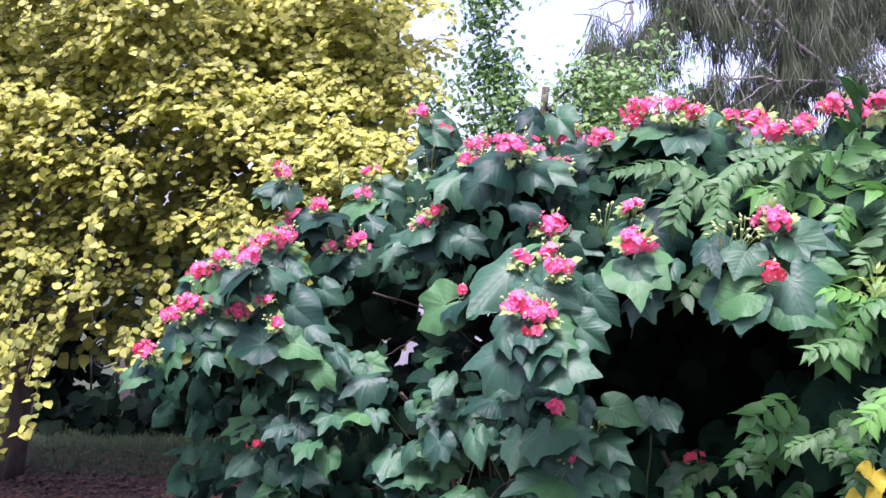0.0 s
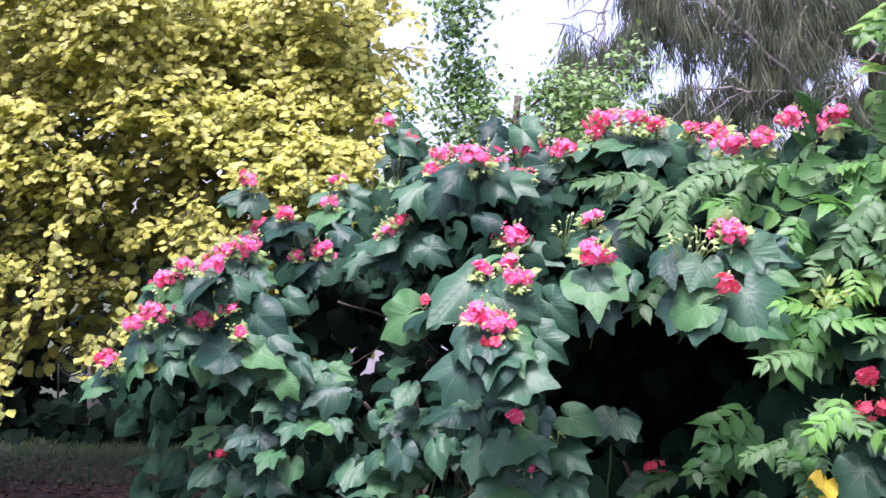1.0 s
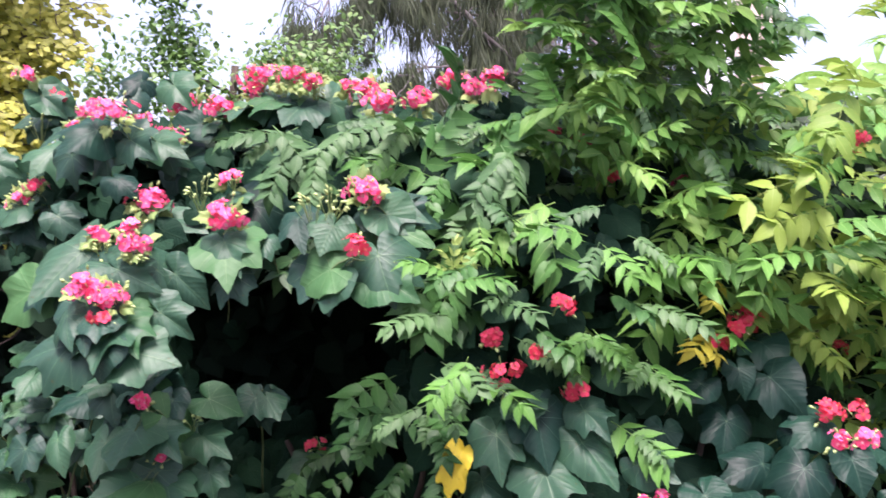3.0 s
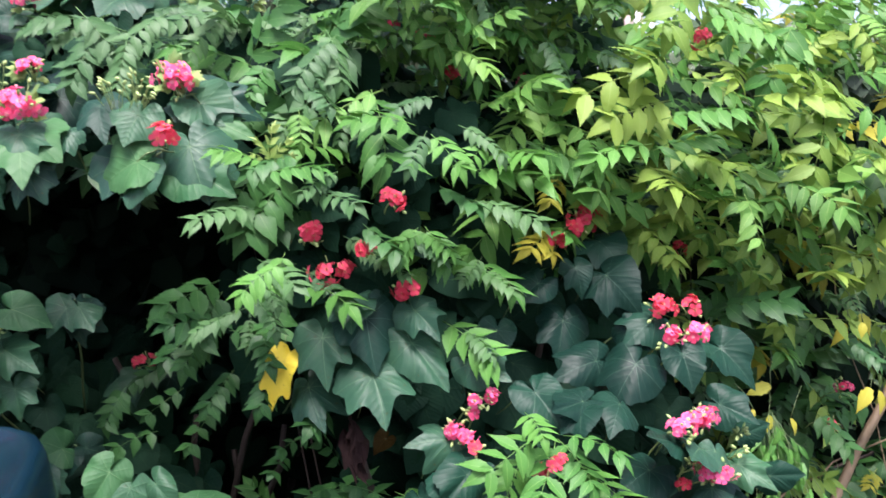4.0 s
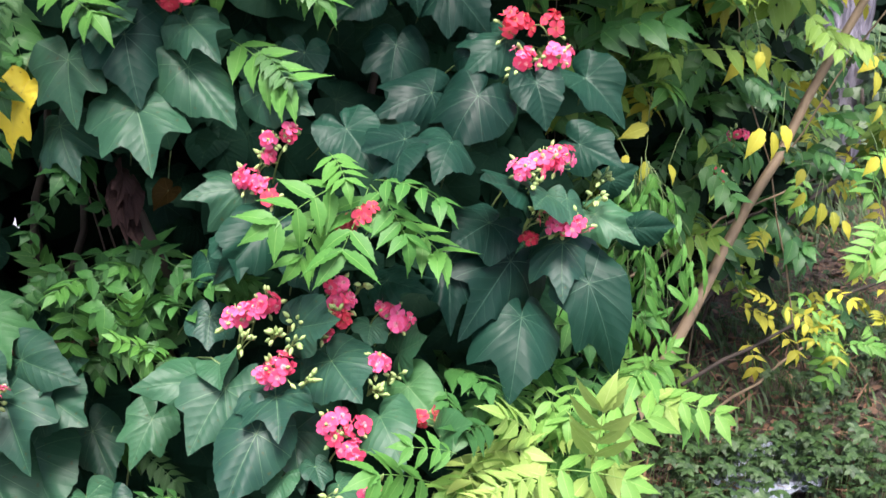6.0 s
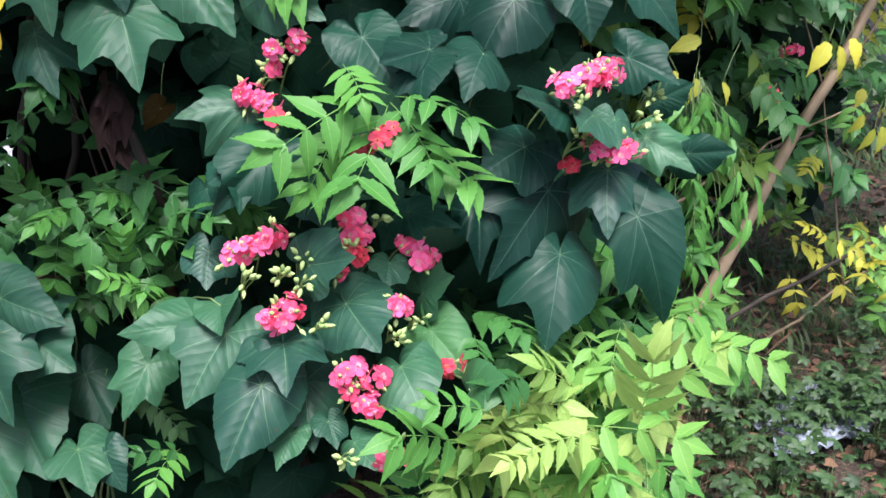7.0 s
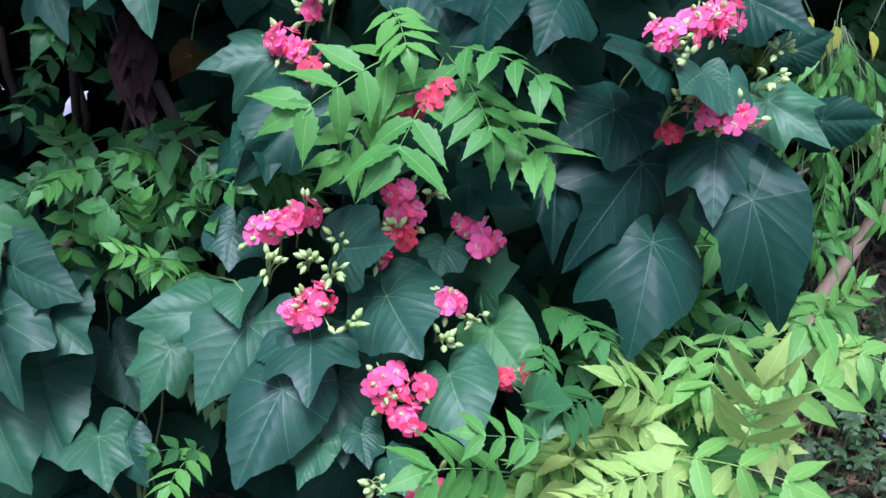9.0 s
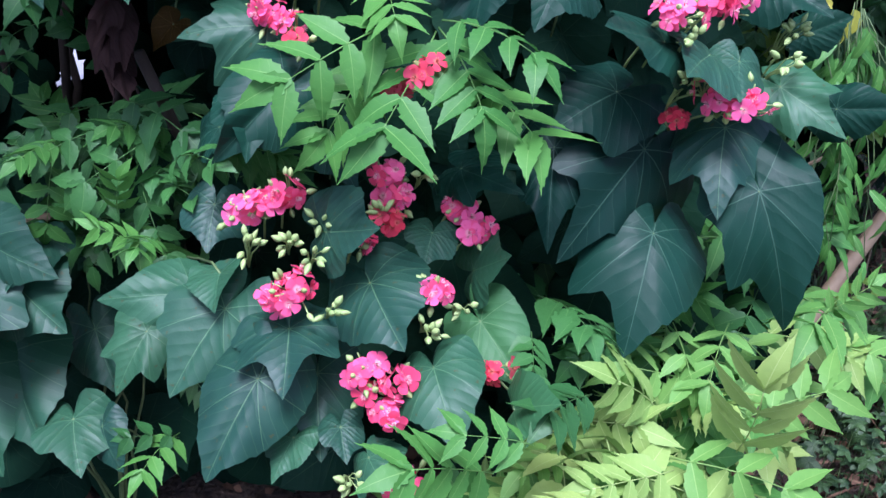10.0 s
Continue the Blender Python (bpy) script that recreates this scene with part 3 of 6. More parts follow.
LEAVES_J = [
    (-0.703, 3.206, 1.526, -0.69, 3.138, 1.461, 1.1, 1),
    (-0.509, 3.313, 1.475, -0.431, 3.29, 1.437, 1.1, 1),
    (-0.587, 3.191, 1.421, -0.475, 3.151, 1.339, 1.1, 0),
    (-0.63, 3.177, 1.265, -0.608, 3.11, 1.162, 1, 1),
    (-0.807, 3.221, 1.335, -0.805, 3.191, 1.249, 1, 1),
    (-0.995, 3.136, 1.261, -1.008, 3.085, 1.167, 1, 1),
    (-0.892, 3.179, 1.259, -0.874, 3.111, 1.194, 1, 1),
    (-0.767, 3.197, 1.26, -0.785, 3.166, 1.175, 1, 1),
    (-0.484, 3.151, 1.213, -0.423, 3.106, 1.154, 1, 1),
    (-0.429, 3.164, 1.271, -0.359, 3.1, 1.219, 0.6, 2),
    (0.378, 2.569, 1.203, 0.363, 2.538, 1.133, 1, 2),
    (0.463, 2.594, 1.201, 0.543, 2.551, 1.173, 1, 1),
]
LEAVES_K = [
    (0.303, 2.544, 1.145, 0.312, 2.475, 1.1, 1, 1),
    (0.335, 2.573, 1.033, 0.343, 2.544, 0.949, 1.2, 1),
    (0.217, 2.606, 1.099, 0.19, 2.554, 1.018, 1, 1),
    (0.448, 2.58, 1.111, 0.512, 2.516, 1.075, 1, 1),
    (0.464, 2.575, 1.021, 0.478, 2.547, 0.954, 1.1, 1),
    (-0.313, 3.176, 1.175, -0.416, 3.118, 1.139, 1, 1),
    (-0.503, 3.09, 0.966, -0.535, 3.017, 0.934, 1, 2),
    (-0.443, 3.121, 0.923, -0.444, 3.091, 0.854, 1, 2),
    (-0.282, 3.13, 1.069, -0.272, 3.081, 1.022, 1.1, 1),
    (-0.332, 3.137, 1.066, -0.386, 3.062, 1.044, 1, 2),
    (-0.074, 2.989, 1.28, -0.008, 2.964, 1.303, 1, 1),
    (-0.029, 2.928, 1.218, -0.065, 2.875, 1.164, 0.9, 1),
]
LEAVES_L = [
    (0.082, 2.715, 1.088, 0.097, 2.647, 1.026, 0.8, 2),
    (-0.042, 2.908, 1.028, -0.063, 2.877, 0.943, 1, 1),
    (-0.268, 3.448, 1.619, -0.32, 3.393, 1.557, 1, 0),
    (-0.49, 3.679, 1.57, -0.408, 3.616, 1.517, 1, 0),
    (-0.147, 3.336, 1.641, -0.081, 3.312, 1.562, 1, 0),
    (-0.419, 3.771, 1.731, -0.318, 3.73, 1.685, 1, 0),
    (-0.554, 3.659, 1.592, -0.602, 3.585, 1.526, 1, 0),
    (0.031, 2.98, 1.661, 0.106, 2.957, 1.608, 1, 0),
    (-0.908, 3.217, 1.373, -0.928, 3.165, 1.314, 1, 1),
    (-0.536, 3.189, 1.363, -0.44, 3.128, 1.303, 1, 1),
]
FRONDS_A = [
    (1.156, 2.324, 0.852, 1.104, 2.298, 0.93, 4),
    (1.092, 2.369, 0.914, 1.019, 2.327, 0.897, 4),
    (1.041, 2.398, 0.867, 1.003, 2.311, 0.851, 4),
    (1.122, 2.323, 0.99, 1.07, 2.207, 0.978, 4),
    (1.01, 2.092, 1.355, 0.973, 2.046, 1.283, 0),
    (1.084, 2.316, 1.303, 1.155, 2.193, 1.231, 0),
    (1.054, 2.312, 1.284, 1.004, 2.208, 1.226, 0),
    (0.959, 2.302, 1.248, 1.017, 2.175, 1.182, 0),
    (1.164, 2.293, 1.371, 1.235, 2.189, 1.315, 0),
    (1.312, 2.225, 1.391, 1.241, 2.145, 1.335, 0),
    (1.318, 2.201, 1.381, 1.356, 2.105, 1.344, 0),
    (1.461, 2.226, 1.321, 1.38, 2.143, 1.277, 0),
    (1.473, 2.275, 1.309, 1.525, 2.157, 1.243, 0),
    (1.223, 2.24, 1.323, 1.276, 2.153, 1.288, 0),
]
FRONDS_B = [
    (1.392, 2.174, 1.175, 1.432, 2.056, 1.129, 0),
    (0.966, 2.153, 1.337, 1.029, 1.995, 1.301, 0),
    (0.927, 2.399, 1.16, 1.013, 2.319, 1.145, 4),
    (0.978, 2.404, 1.188, 0.955, 2.322, 1.127, 0),
    (1.668, 2.314, 1.371, 1.572, 2.234, 1.33, 2),
    (1.938, 2.36, 1.371, 1.961, 2.244, 1.293, 1),
    (2.307, 2.628, 1.356, 2.367, 2.5, 1.194, 0),
    (2.241, 2.443, 1.384, 2.095, 2.392, 1.322, 1),
    (2.904, 2.95, 1.302, 2.775, 2.905, 1.204, 4),
    (2.49, 2.549, 1.129, 2.519, 2.417, 1.071, 4),
    (2.491, 2.426, 1.085, 2.375, 2.371, 1.001, 4),
    (2.495, 2.278, 1.062, 2.53, 2.197, 1.019, 4),
    (2.504, 2.416, 0.841, 2.536, 2.293, 0.765, 4),
    (2.831, 2.45, 1.257, 2.626, 2.393, 1.195, 1),
]
FRONDS_C = [
    (2.642, 2.274, 1.203, 2.692, 2.186, 1.104, 1),
    (2.646, 1.978, 0.796, 2.54, 1.926, 0.722, 1),
    (2.658, 1.99, 0.791, 2.602, 1.88, 0.703, 1),
    (0.881, 2.626, 1.14, 0.782, 2.569, 1.054, 4),
    (0.813, 2.906, 0.988, 0.692, 2.889, 0.943, 4),
    (0.943, 2.485, 1.057, 0.869, 2.413, 0.981, 4),
    (0.837, 2.807, 0.948, 0.732, 2.77, 0.882, 4),
    (0.769, 2.753, 0.854, 0.66, 2.69, 0.828, 4),
    (0.896, 2.603, 0.934, 0.831, 2.541, 0.852, 4),
    (0.7, 2.763, 0.969, 0.637, 2.72, 0.876, 4),
    (1.014, 2.341, 1.079, 0.971, 2.261, 1.007, 4),
    (0.977, 2.135, 1.438, 0.826, 2.071, 1.416, 0),
    (0.978, 2.108, 1.507, 1.079, 2.032, 1.52, 0),
    (0.986, 2.144, 1.523, 0.882, 2.116, 1.554, 0),
]
FRONDS_D = [
    (1.062, 2.093, 1.473, 1.131, 1.959, 1.444, 0),
    (1.303, 2.103, 1.588, 1.232, 2.035, 1.503, 0),
    (1.313, 2.121, 1.584, 1.358, 2.036, 1.509, 0),
    (1.586, 2.414, 1.605, 1.629, 2.3, 1.544, 0),
    (1.429, 2.115, 1.565, 1.367, 2.064, 1.52, 0),
    (1.454, 2.302, 1.446, 1.589, 2.143, 1.395, 0),
    (1.33, 2.236, 1.39, 1.36, 2.138, 1.307, 0),
    (1.311, 2.184, 1.381, 1.235, 2.154, 1.346, 0),
    (1.422, 2.245, 1.301, 1.512, 2.118, 1.255, 0),
    (1.094, 2.305, 1.266, 1.163, 2.156, 1.234, 0),
    (0.931, 2.085, 1.322, 0.998, 2.012, 1.259, 0),
    (0.991, 2.002, 1.346, 0.909, 1.953, 1.288, 0),
    (1.36, 2.204, 1.185, 1.437, 2.062, 1.117, 0),
    (0.91, 2.381, 1.185, 0.782, 2.346, 1.185, 4),
]
FRONDS_E = [
    (0.958, 2.247, 1.233, 0.824, 2.233, 1.178, 0),
    (0.995, 2.344, 1.162, 0.995, 2.246, 1.099, 4),
    (1.918, 2.412, 1.499, 2.045, 2.286, 1.432, 1),
    (1.94, 2.247, 1.67, 1.743, 2.215, 1.625, 1),
    (2.074, 2.121, 1.675, 2.206, 1.993, 1.655, 1),
    (2.343, 2.208, 1.641, 2.266, 2.163, 1.489, 1),
    (2.347, 2.42, 1.53, 2.187, 2.381, 1.43, 0),
    (2.271, 2.274, 1.525, 2.232, 2.156, 1.419, 0),
    (2.03, 2.334, 1.391, 1.883, 2.341, 1.32, 1),
    (2.448, 2.731, 1.343, 2.483, 2.62, 1.152, 1),
    (2.699, 2.447, 1.565, 2.716, 2.308, 1.354, 1),
    (2.892, 2.58, 1.408, 2.936, 2.465, 1.296, 2),
    (1.637, 2.303, 1.384, 1.642, 2.235, 1.313, 2),
    (1.714, 2.387, 1.497, 1.654, 2.311, 1.433, 2),
]
FRONDS_F = [
    (1.953, 2.359, 1.324, 1.993, 2.269, 1.275, 1),
    (1.837, 2.4, 1.498, 1.765, 2.311, 1.382, 1),
    (1.926, 2.425, 1.445, 1.937, 2.329, 1.326, 1),
    (2.736, 2.741, 1.424, 2.807, 2.64, 1.273, 1),
    (1.532, 2.538, 1.684, 1.561, 2.44, 1.675, 1),
    (1.072, 2.28, 1.697, 1.122, 2.134, 1.631, 0),
    (1.057, 2.173, 1.632, 1.049, 2.126, 1.558, 1),
    (1.377, 2.283, 1.677, 1.23, 2.258, 1.614, 0),
    (1.529, 1.993, 0.968, 1.442, 1.862, 0.888, 0),
    (1.486, 1.974, 0.979, 1.339, 1.904, 0.946, 0),
    (1.534, 1.983, 0.974, 1.554, 1.849, 0.907, 0),
    (1.532, 1.95, 0.991, 1.616, 1.846, 0.969, 0),
    (1.556, 1.994, 0.919, 1.622, 1.851, 0.88, 0),
]
FRONDS_G = [
    (1.471, 2.005, 0.937, 1.389, 1.913, 0.875, 0),
    (1.477, 2.018, 1.024, 1.474, 1.912, 0.996, 0),
    (1.031, 2.324, 0.775, 0.977, 2.273, 0.732, 4),
    (1.142, 2.351, 0.798, 1.036, 2.29, 0.778, 4),
    (1.219, 2.359, 0.761, 1.128, 2.28, 0.781, 4),
    (1.164, 2.285, 0.818, 1.26, 2.165, 0.801, 4),
    (1.186, 2.125, 0.679, 1.123, 2.102, 0.724, 0),
    (1.194, 2.131, 0.684, 1.178, 2.052, 0.709, 0),
    (1.152, 2.172, 0.704, 1.164, 2.133, 0.777, 0),
    (1.237, 2.138, 0.79, 1.286, 2.033, 0.819, 4),
    (1.194, 2.166, 0.743, 1.267, 2.075, 0.758, 4),
    (1.201, 2.004, 0.46, 1.134, 1.979, 0.493, 4),
]
FRONDS_H = [
    (1.201, 2.021, 0.456, 1.151, 1.941, 0.456, 0),
    (1.535, 1.73, 0.58, 1.422, 1.666, 0.648, 0),
    (1.562, 1.683, 0.641, 1.478, 1.681, 0.68, 0),
    (1.734, 1.72, 0.554, 1.609, 1.683, 0.572, 3),
    (1.774, 1.825, 0.525, 1.683, 1.793, 0.638, 3),
    (1.878, 1.946, 0.427, 1.958, 1.841, 0.431, 3),
    (1.696, 1.744, 0.56, 1.676, 1.685, 0.555, 3),
    (1.857, 1.88, 0.533, 1.719, 1.852, 0.602, 1),
    (1.818, 1.916, 0.606, 1.815, 1.822, 0.563, 1),
    (1.899, 1.912, 0.595, 1.816, 1.812, 0.569, 1),
    (2.033, 2.067, 0.463, 2.165, 1.957, 0.468, 3),
    (2.048, 1.939, 0.574, 2.098, 1.904, 0.639, 1),
    (1.978, 2.014, 0.504, 2.021, 1.897, 0.474, 1),
    (1.652, 1.958, 0.641, 1.685, 1.833, 0.66, 4),
]
FRONDS_I = [
    (1.76, 1.894, 0.611, 1.659, 1.87, 0.6, 4),
    (1.616, 1.857, 0.656, 1.589, 1.779, 0.641, 4),
    (1.654, 1.77, 0.628, 1.577, 1.696, 0.664, 4),
    (1.947, 1.983, 0.323, 2.024, 1.905, 0.378, 3),
    (1.656, 1.7, 0.555, 1.577, 1.666, 0.571, 3),
    (1.953, 1.997, 0.255, 1.996, 1.915, 0.302, 3),
    (0.734, 2.734, 1.845, 0.505, 2.65, 1.869, 5),
    (0.697, 2.582, 1.849, 0.597, 2.481, 1.679, 5),
    (0.953, 2.664, 1.903, 0.771, 2.578, 1.833, 5),
    (1.133, 2.814, 1.919, 0.91, 2.745, 1.847, 5),
    (0.62, 2.568, 1.877, 0.773, 2.502, 1.696, 5),
    (1.239, 2.5, 1.831, 1.076, 2.377, 1.614, 5),
    (1.115, 2.698, 1.907, 1.274, 2.675, 1.859, 5),
    (0.763, 2.72, 1.892, 0.939, 2.668, 1.919, 5),
]
FRONDS_J = [
    (1.156, 2.786, 1.9, 1.066, 2.682, 1.78, 5),
    (0.625, 2.904, 1.857, 0.466, 2.813, 1.866, 5),
    (0.727, 2.586, 1.834, 0.586, 2.521, 1.724, 5),
    (0.731, 2.516, 1.814, 0.691, 2.43, 1.65, 5),
    (0.688, 2.747, 1.894, 0.538, 2.671, 1.807, 5),
    (0.817, 2.589, 1.88, 0.698, 2.486, 1.753, 5),
    (0.949, 2.523, 1.875, 0.847, 2.444, 1.752, 5),
    (1.186, 2.778, 1.899, 1.076, 2.719, 1.814, 5),
    (1.219, 2.482, 1.8, 1.121, 2.394, 1.697, 5),
    (1.126, 2.491, 1.699, 1.035, 2.374, 1.586, 5),
    (1.228, 2.467, 1.685, 1.174, 2.426, 1.558, 5),
    (1.034, 2.466, 1.755, 0.973, 2.395, 1.668, 4),
    (1.041, 2.485, 1.554, 0.917, 2.378, 1.417, 4),
    (1.074, 2.455, 1.513, 0.955, 2.368, 1.364, 4),
]
FRONDS_K = [
    (1.152, 2.478, 1.441, 1.022, 2.414, 1.374, 4),
    (0.915, 2.476, 1.263, 0.77, 2.38, 1.219, 4),
    (0.921, 2.443, 1.24, 0.851, 2.374, 1.125, 4),
    (1.011, 2.467, 1.253, 1.041, 2.377, 1.131, 4),
    (0.892, 2.556, 1.13, 0.819, 2.48, 1.057, 4),
    (1.232, 2.205, 1.678, 1.08, 2.173, 1.602, 1),
    (1.146, 2.266, 1.796, 1.036, 2.199, 1.652, 5),
    (1.134, 2.315, 1.813, 1.153, 2.203, 1.677, 5),
    (1.286, 2.14, 1.602, 1.139, 2.119, 1.615, 0),
    (1.373, 2.134, 1.602, 1.464, 2.057, 1.531, 0),
    (1.339, 2.147, 1.478, 1.395, 2.044, 1.438, 4),
    (1.28, 2.196, 1.374, 1.349, 2.112, 1.322, 0),
    (1.046, 2.143, 1.542, 0.938, 2.101, 1.509, 4),
    (1.118, 2.09, 1.508, 1.024, 2.017, 1.468, 0),
]
FRONDS_L = [
    (1.186, 2.185, 1.402, 1.25, 2.115, 1.336, 4),
]
YELLOWS_A = [
    (2.237, 2.252, 0.972, 2.165, 2.255, 0.96),
    (2.191, 2.253, 0.914, 2.159, 2.235, 0.889),
    (2.224, 2.235, 0.902, 2.207, 2.206, 0.857),
    (2.27, 2.215, 0.896, 2.273, 2.181, 0.862),
    (2.537, 2.339, 1.1, 2.481, 2.321, 1.041),
    (2.554, 2.333, 1.1, 2.554, 2.298, 1.06),
    (2.575, 2.332, 1.126, 2.585, 2.29, 1.074),
    (2.496, 2.2, 0.959, 2.444, 2.18, 0.902),
    (2.515, 2.19, 0.953, 2.507, 2.154, 0.898),
    (2.536, 2.186, 0.967, 2.545, 2.145, 0.918),
    (2.855, 2.453, 1.153, 2.832, 2.417, 1.081),
    (2.982, 2.378, 1.076, 2.928, 2.365, 1.037),
    (2.975, 2.369, 1.041, 2.968, 2.33, 0.979),
    (2.979, 2.343, 0.962, 2.955, 2.316, 0.918),
    (2.859, 2.448, 0.784, 2.824, 2.428, 0.746),
]
YELLOWS_B = [
    (2.856, 2.431, 0.726, 2.814, 2.411, 0.679),
    (2.878, 2.412, 0.693, 2.83, 2.394, 0.644),
    (2.895, 2.407, 0.7, 2.882, 2.37, 0.636),
    (2.921, 2.39, 0.678, 2.917, 2.353, 0.627),
    (2.944, 2.374, 0.656, 2.951, 2.335, 0.613),
    (2.963, 2.31, 0.836, 2.912, 2.297, 0.798),
    (2.98, 2.303, 0.836, 2.976, 2.264, 0.776),
    (2.568, 2.143, 1.656, 2.53, 2.126, 1.582),
    (2.478, 2.213, 1.125, 2.462, 2.193, 1.087),
]
YELLOW_LEAVES = YELLOWS_A + YELLOWS_B
HEADS_A = [
    (-1.06, 3.078, 1.27, 0.045, 9, 0),
    (-0.948, 3.187, 1.424, 0.06, 14, 0),
    (-1.004, 3.177, 1.384, 0.045, 9, 0),
    (-0.927, 3.238, 1.536, 0.05, 10, 0),
    (-0.857, 3.208, 1.593, 0.03, 6, 0),
    (-0.731, 3.156, 1.589, 0.06, 14, 0),
    (-0.663, 3.314, 1.663, 0.06, 14, 0),
    (-0.732, 3.289, 1.64, 0.05, 10, 0),
    (-0.751, 3.807, 1.742, 0.055, 12, 0),
    (-0.615, 3.665, 1.793, 0.045, 10, 0),
    (-0.806, 3.243, 1.398, 0.045, 9, 0),
    (-0.677, 3.191, 1.452, 0.035, 7, 0),
    (-0.623, 3.122, 1.37, 0.025, 5, 0),
    (-0.758, 3.675, 1.928, 0.05, 10, 0),
    (-0.563, 3.667, 1.63, 0.03, 5, 0),
    (-0.471, 3.708, 1.655, 0.055, 12, 0),
]
HEADS_B = [
    (-0.471, 3.978, 1.954, 0.04, 8, 0),
    (-0.486, 3.911, 1.855, 0.04, 8, 0),
    (-0.148, 3.34, 1.718, 0.05, 10, 0),
    (-0.102, 3.294, 1.762, 0.03, 5, 0),
    (-0.116, 3.683, 2.091, 0.045, 9, 1),
    (-0.207, 3.63, 2.159, 0.035, 6, 0),
    (0.023, 3.549, 2.019, 0.05, 12, 0),
    (-0.006, 3.416, 1.953, 0.035, 7, 0),
    (0.188, 2.925, 1.945, 0.06, 14, 0),
    (0.241, 3.065, 1.936, 0.035, 6, 0),
    (0.358, 3.297, 2.017, 0.06, 14, 0),
    (0.466, 3.158, 1.994, 0.05, 11, 0),
    (0.316, 3.148, 1.9, 0.05, 10, 0),
    (0.509, 2.46, 1.648, 0.05, 12, 0),
    (0.516, 2.611, 1.741, 0.03, 5, 0),
    (0.295, 2.819, 1.7, 0.055, 13, 0),
]
HEADS_C = [
    (0.223, 2.492, 1.607, 0.025, 6, 0),
    (0.295, 2.5, 1.62, 0.03, 6, 0),
    (0.318, 2.393, 1.587, 0.035, 8, 0),
    (0.222, 2.346, 1.49, 0.045, 11, 0),
    (0.274, 2.34, 1.472, 0.045, 11, 0),
    (0.254, 2.317, 1.429, 0.02, 4, 1),
    (0.568, 3.143, 2.042, 0.045, 10, 0),
    (0.593, 3.113, 2.085, 0.06, 12, 0),
    (0.673, 3.051, 2.081, 0.05, 8, 0),
    (0.741, 3.025, 2.056, 0.04, 8, 0),
    (0.8, 3.116, 2.018, 0.045, 9, 0),
    (0.845, 2.965, 2.037, 0.03, 6, 0),
    (0.878, 2.79, 1.997, 0.05, 12, 0),
    (0.916, 2.742, 1.962, 0.045, 12, 0),
    (1.04, 2.926, 1.998, 0.05, 11, 0),
    (1.186, 3.115, 2.087, 0.055, 13, 0),
]
HEADS_D = [
    (1.248, 3.066, 2.055, 0.045, 10, 0),
    (1.289, 2.996, 2.08, 0.05, 10, 0),
    (0.818, 2.357, 1.709, 0.045, 10, 0),
    (0.834, 2.321, 1.699, 0.03, 7, 0),
    (0.797, 2.235, 1.581, 0.03, 7, 1),
    (0.35, 2.543, 1.079, 0.035, 8, 0),
    (0.317, 2.514, 1.214, 0.02, 4, 0),
    (-0.759, 3.322, 0.915, 0.035, 6, 1),
    (0.023, 2.907, 1.503, 0.02, 3, 1),
    (0.749, 2.957, 0.995, 0.04, 7, 1),
    (1.137, 2.285, 1.292, 0.05, 9, 1),
    (1.19, 2.179, 1.352, 0.025, 5, 1),
    (1.064, 2.095, 1.39, 0.03, 5, 1),
    (1.283, 2.209, 1.259, 0.04, 9, 1),
    (1.75, 2.342, 1.382, 0.035, 9, 1),
    (1.766, 2.342, 1.4, 0.035, 8, 1),
]
HEADS_E = [
    (1.661, 2.267, 1.35, 0.03, 6, 1),
    (1.756, 2.758, 1.926, 0.035, 7, 0),
    (1.771, 2.724, 1.754, 0.03, 7, 0),
    (1.495, 2.738, 1.872, 0.035, 7, 1),
    (1.507, 2.602, 1.761, 0.03, 5, 1),
    (1.382, 2.695, 1.88, 0.025, 5, 1),
    (2.132, 2.429, 1.847, 0.035, 7, 1),
    (2.102, 2.445, 1.306, 0.02, 4, 1),
    (2.923, 3.08, 1.282, 0.03, 6, 1),
    (1.264, 2.222, 1.446, 0.03, 6, 1),
    (2.784, 2.625, 0.847, 0.03, 5, 0),
    (2.544, 2.398, 0.803, 0.04, 6, 1),
    (1.864, 2.143, 1.201, 0.04, 9, 1),
    (1.942, 2.154, 1.201, 0.03, 7, 1),
    (1.857, 2.093, 1.145, 0.035, 9, 0),
    (1.914, 2.091, 1.148, 0.035, 8, 0),
]
HEADS_F = [
    (1.793, 1.937, 0.985, 0.032, 10, 0),
    (1.846, 1.978, 0.986, 0.035, 12, 0),
    (1.877, 1.982, 0.989, 0.03, 9, 0),
    (1.827, 1.919, 0.911, 0.018, 4, 0),
    (1.844, 1.911, 0.887, 0.02, 5, 0),
    (1.872, 1.897, 0.896, 0.026, 7, 0),
    (1.811, 1.962, 0.856, 0.018, 4, 1),
    (1.36, 2.116, 0.968, 0.026, 9, 0),
    (1.384, 2.088, 0.959, 0.022, 6, 0),
    (1.394, 2.068, 0.946, 0.018, 4, 1),
    (1.31, 2.016, 0.767, 0.028, 9, 0),
    (1.333, 1.996, 0.777, 0.02, 5, 0),
    (1.357, 1.997, 0.789, 0.026, 9, 0),
    (1.351, 1.902, 0.718, 0.033, 12, 0),
    (1.337, 1.901, 0.705, 0.02, 5, 0),
    (1.478, 1.994, 0.805, 0.026, 10, 0),
]
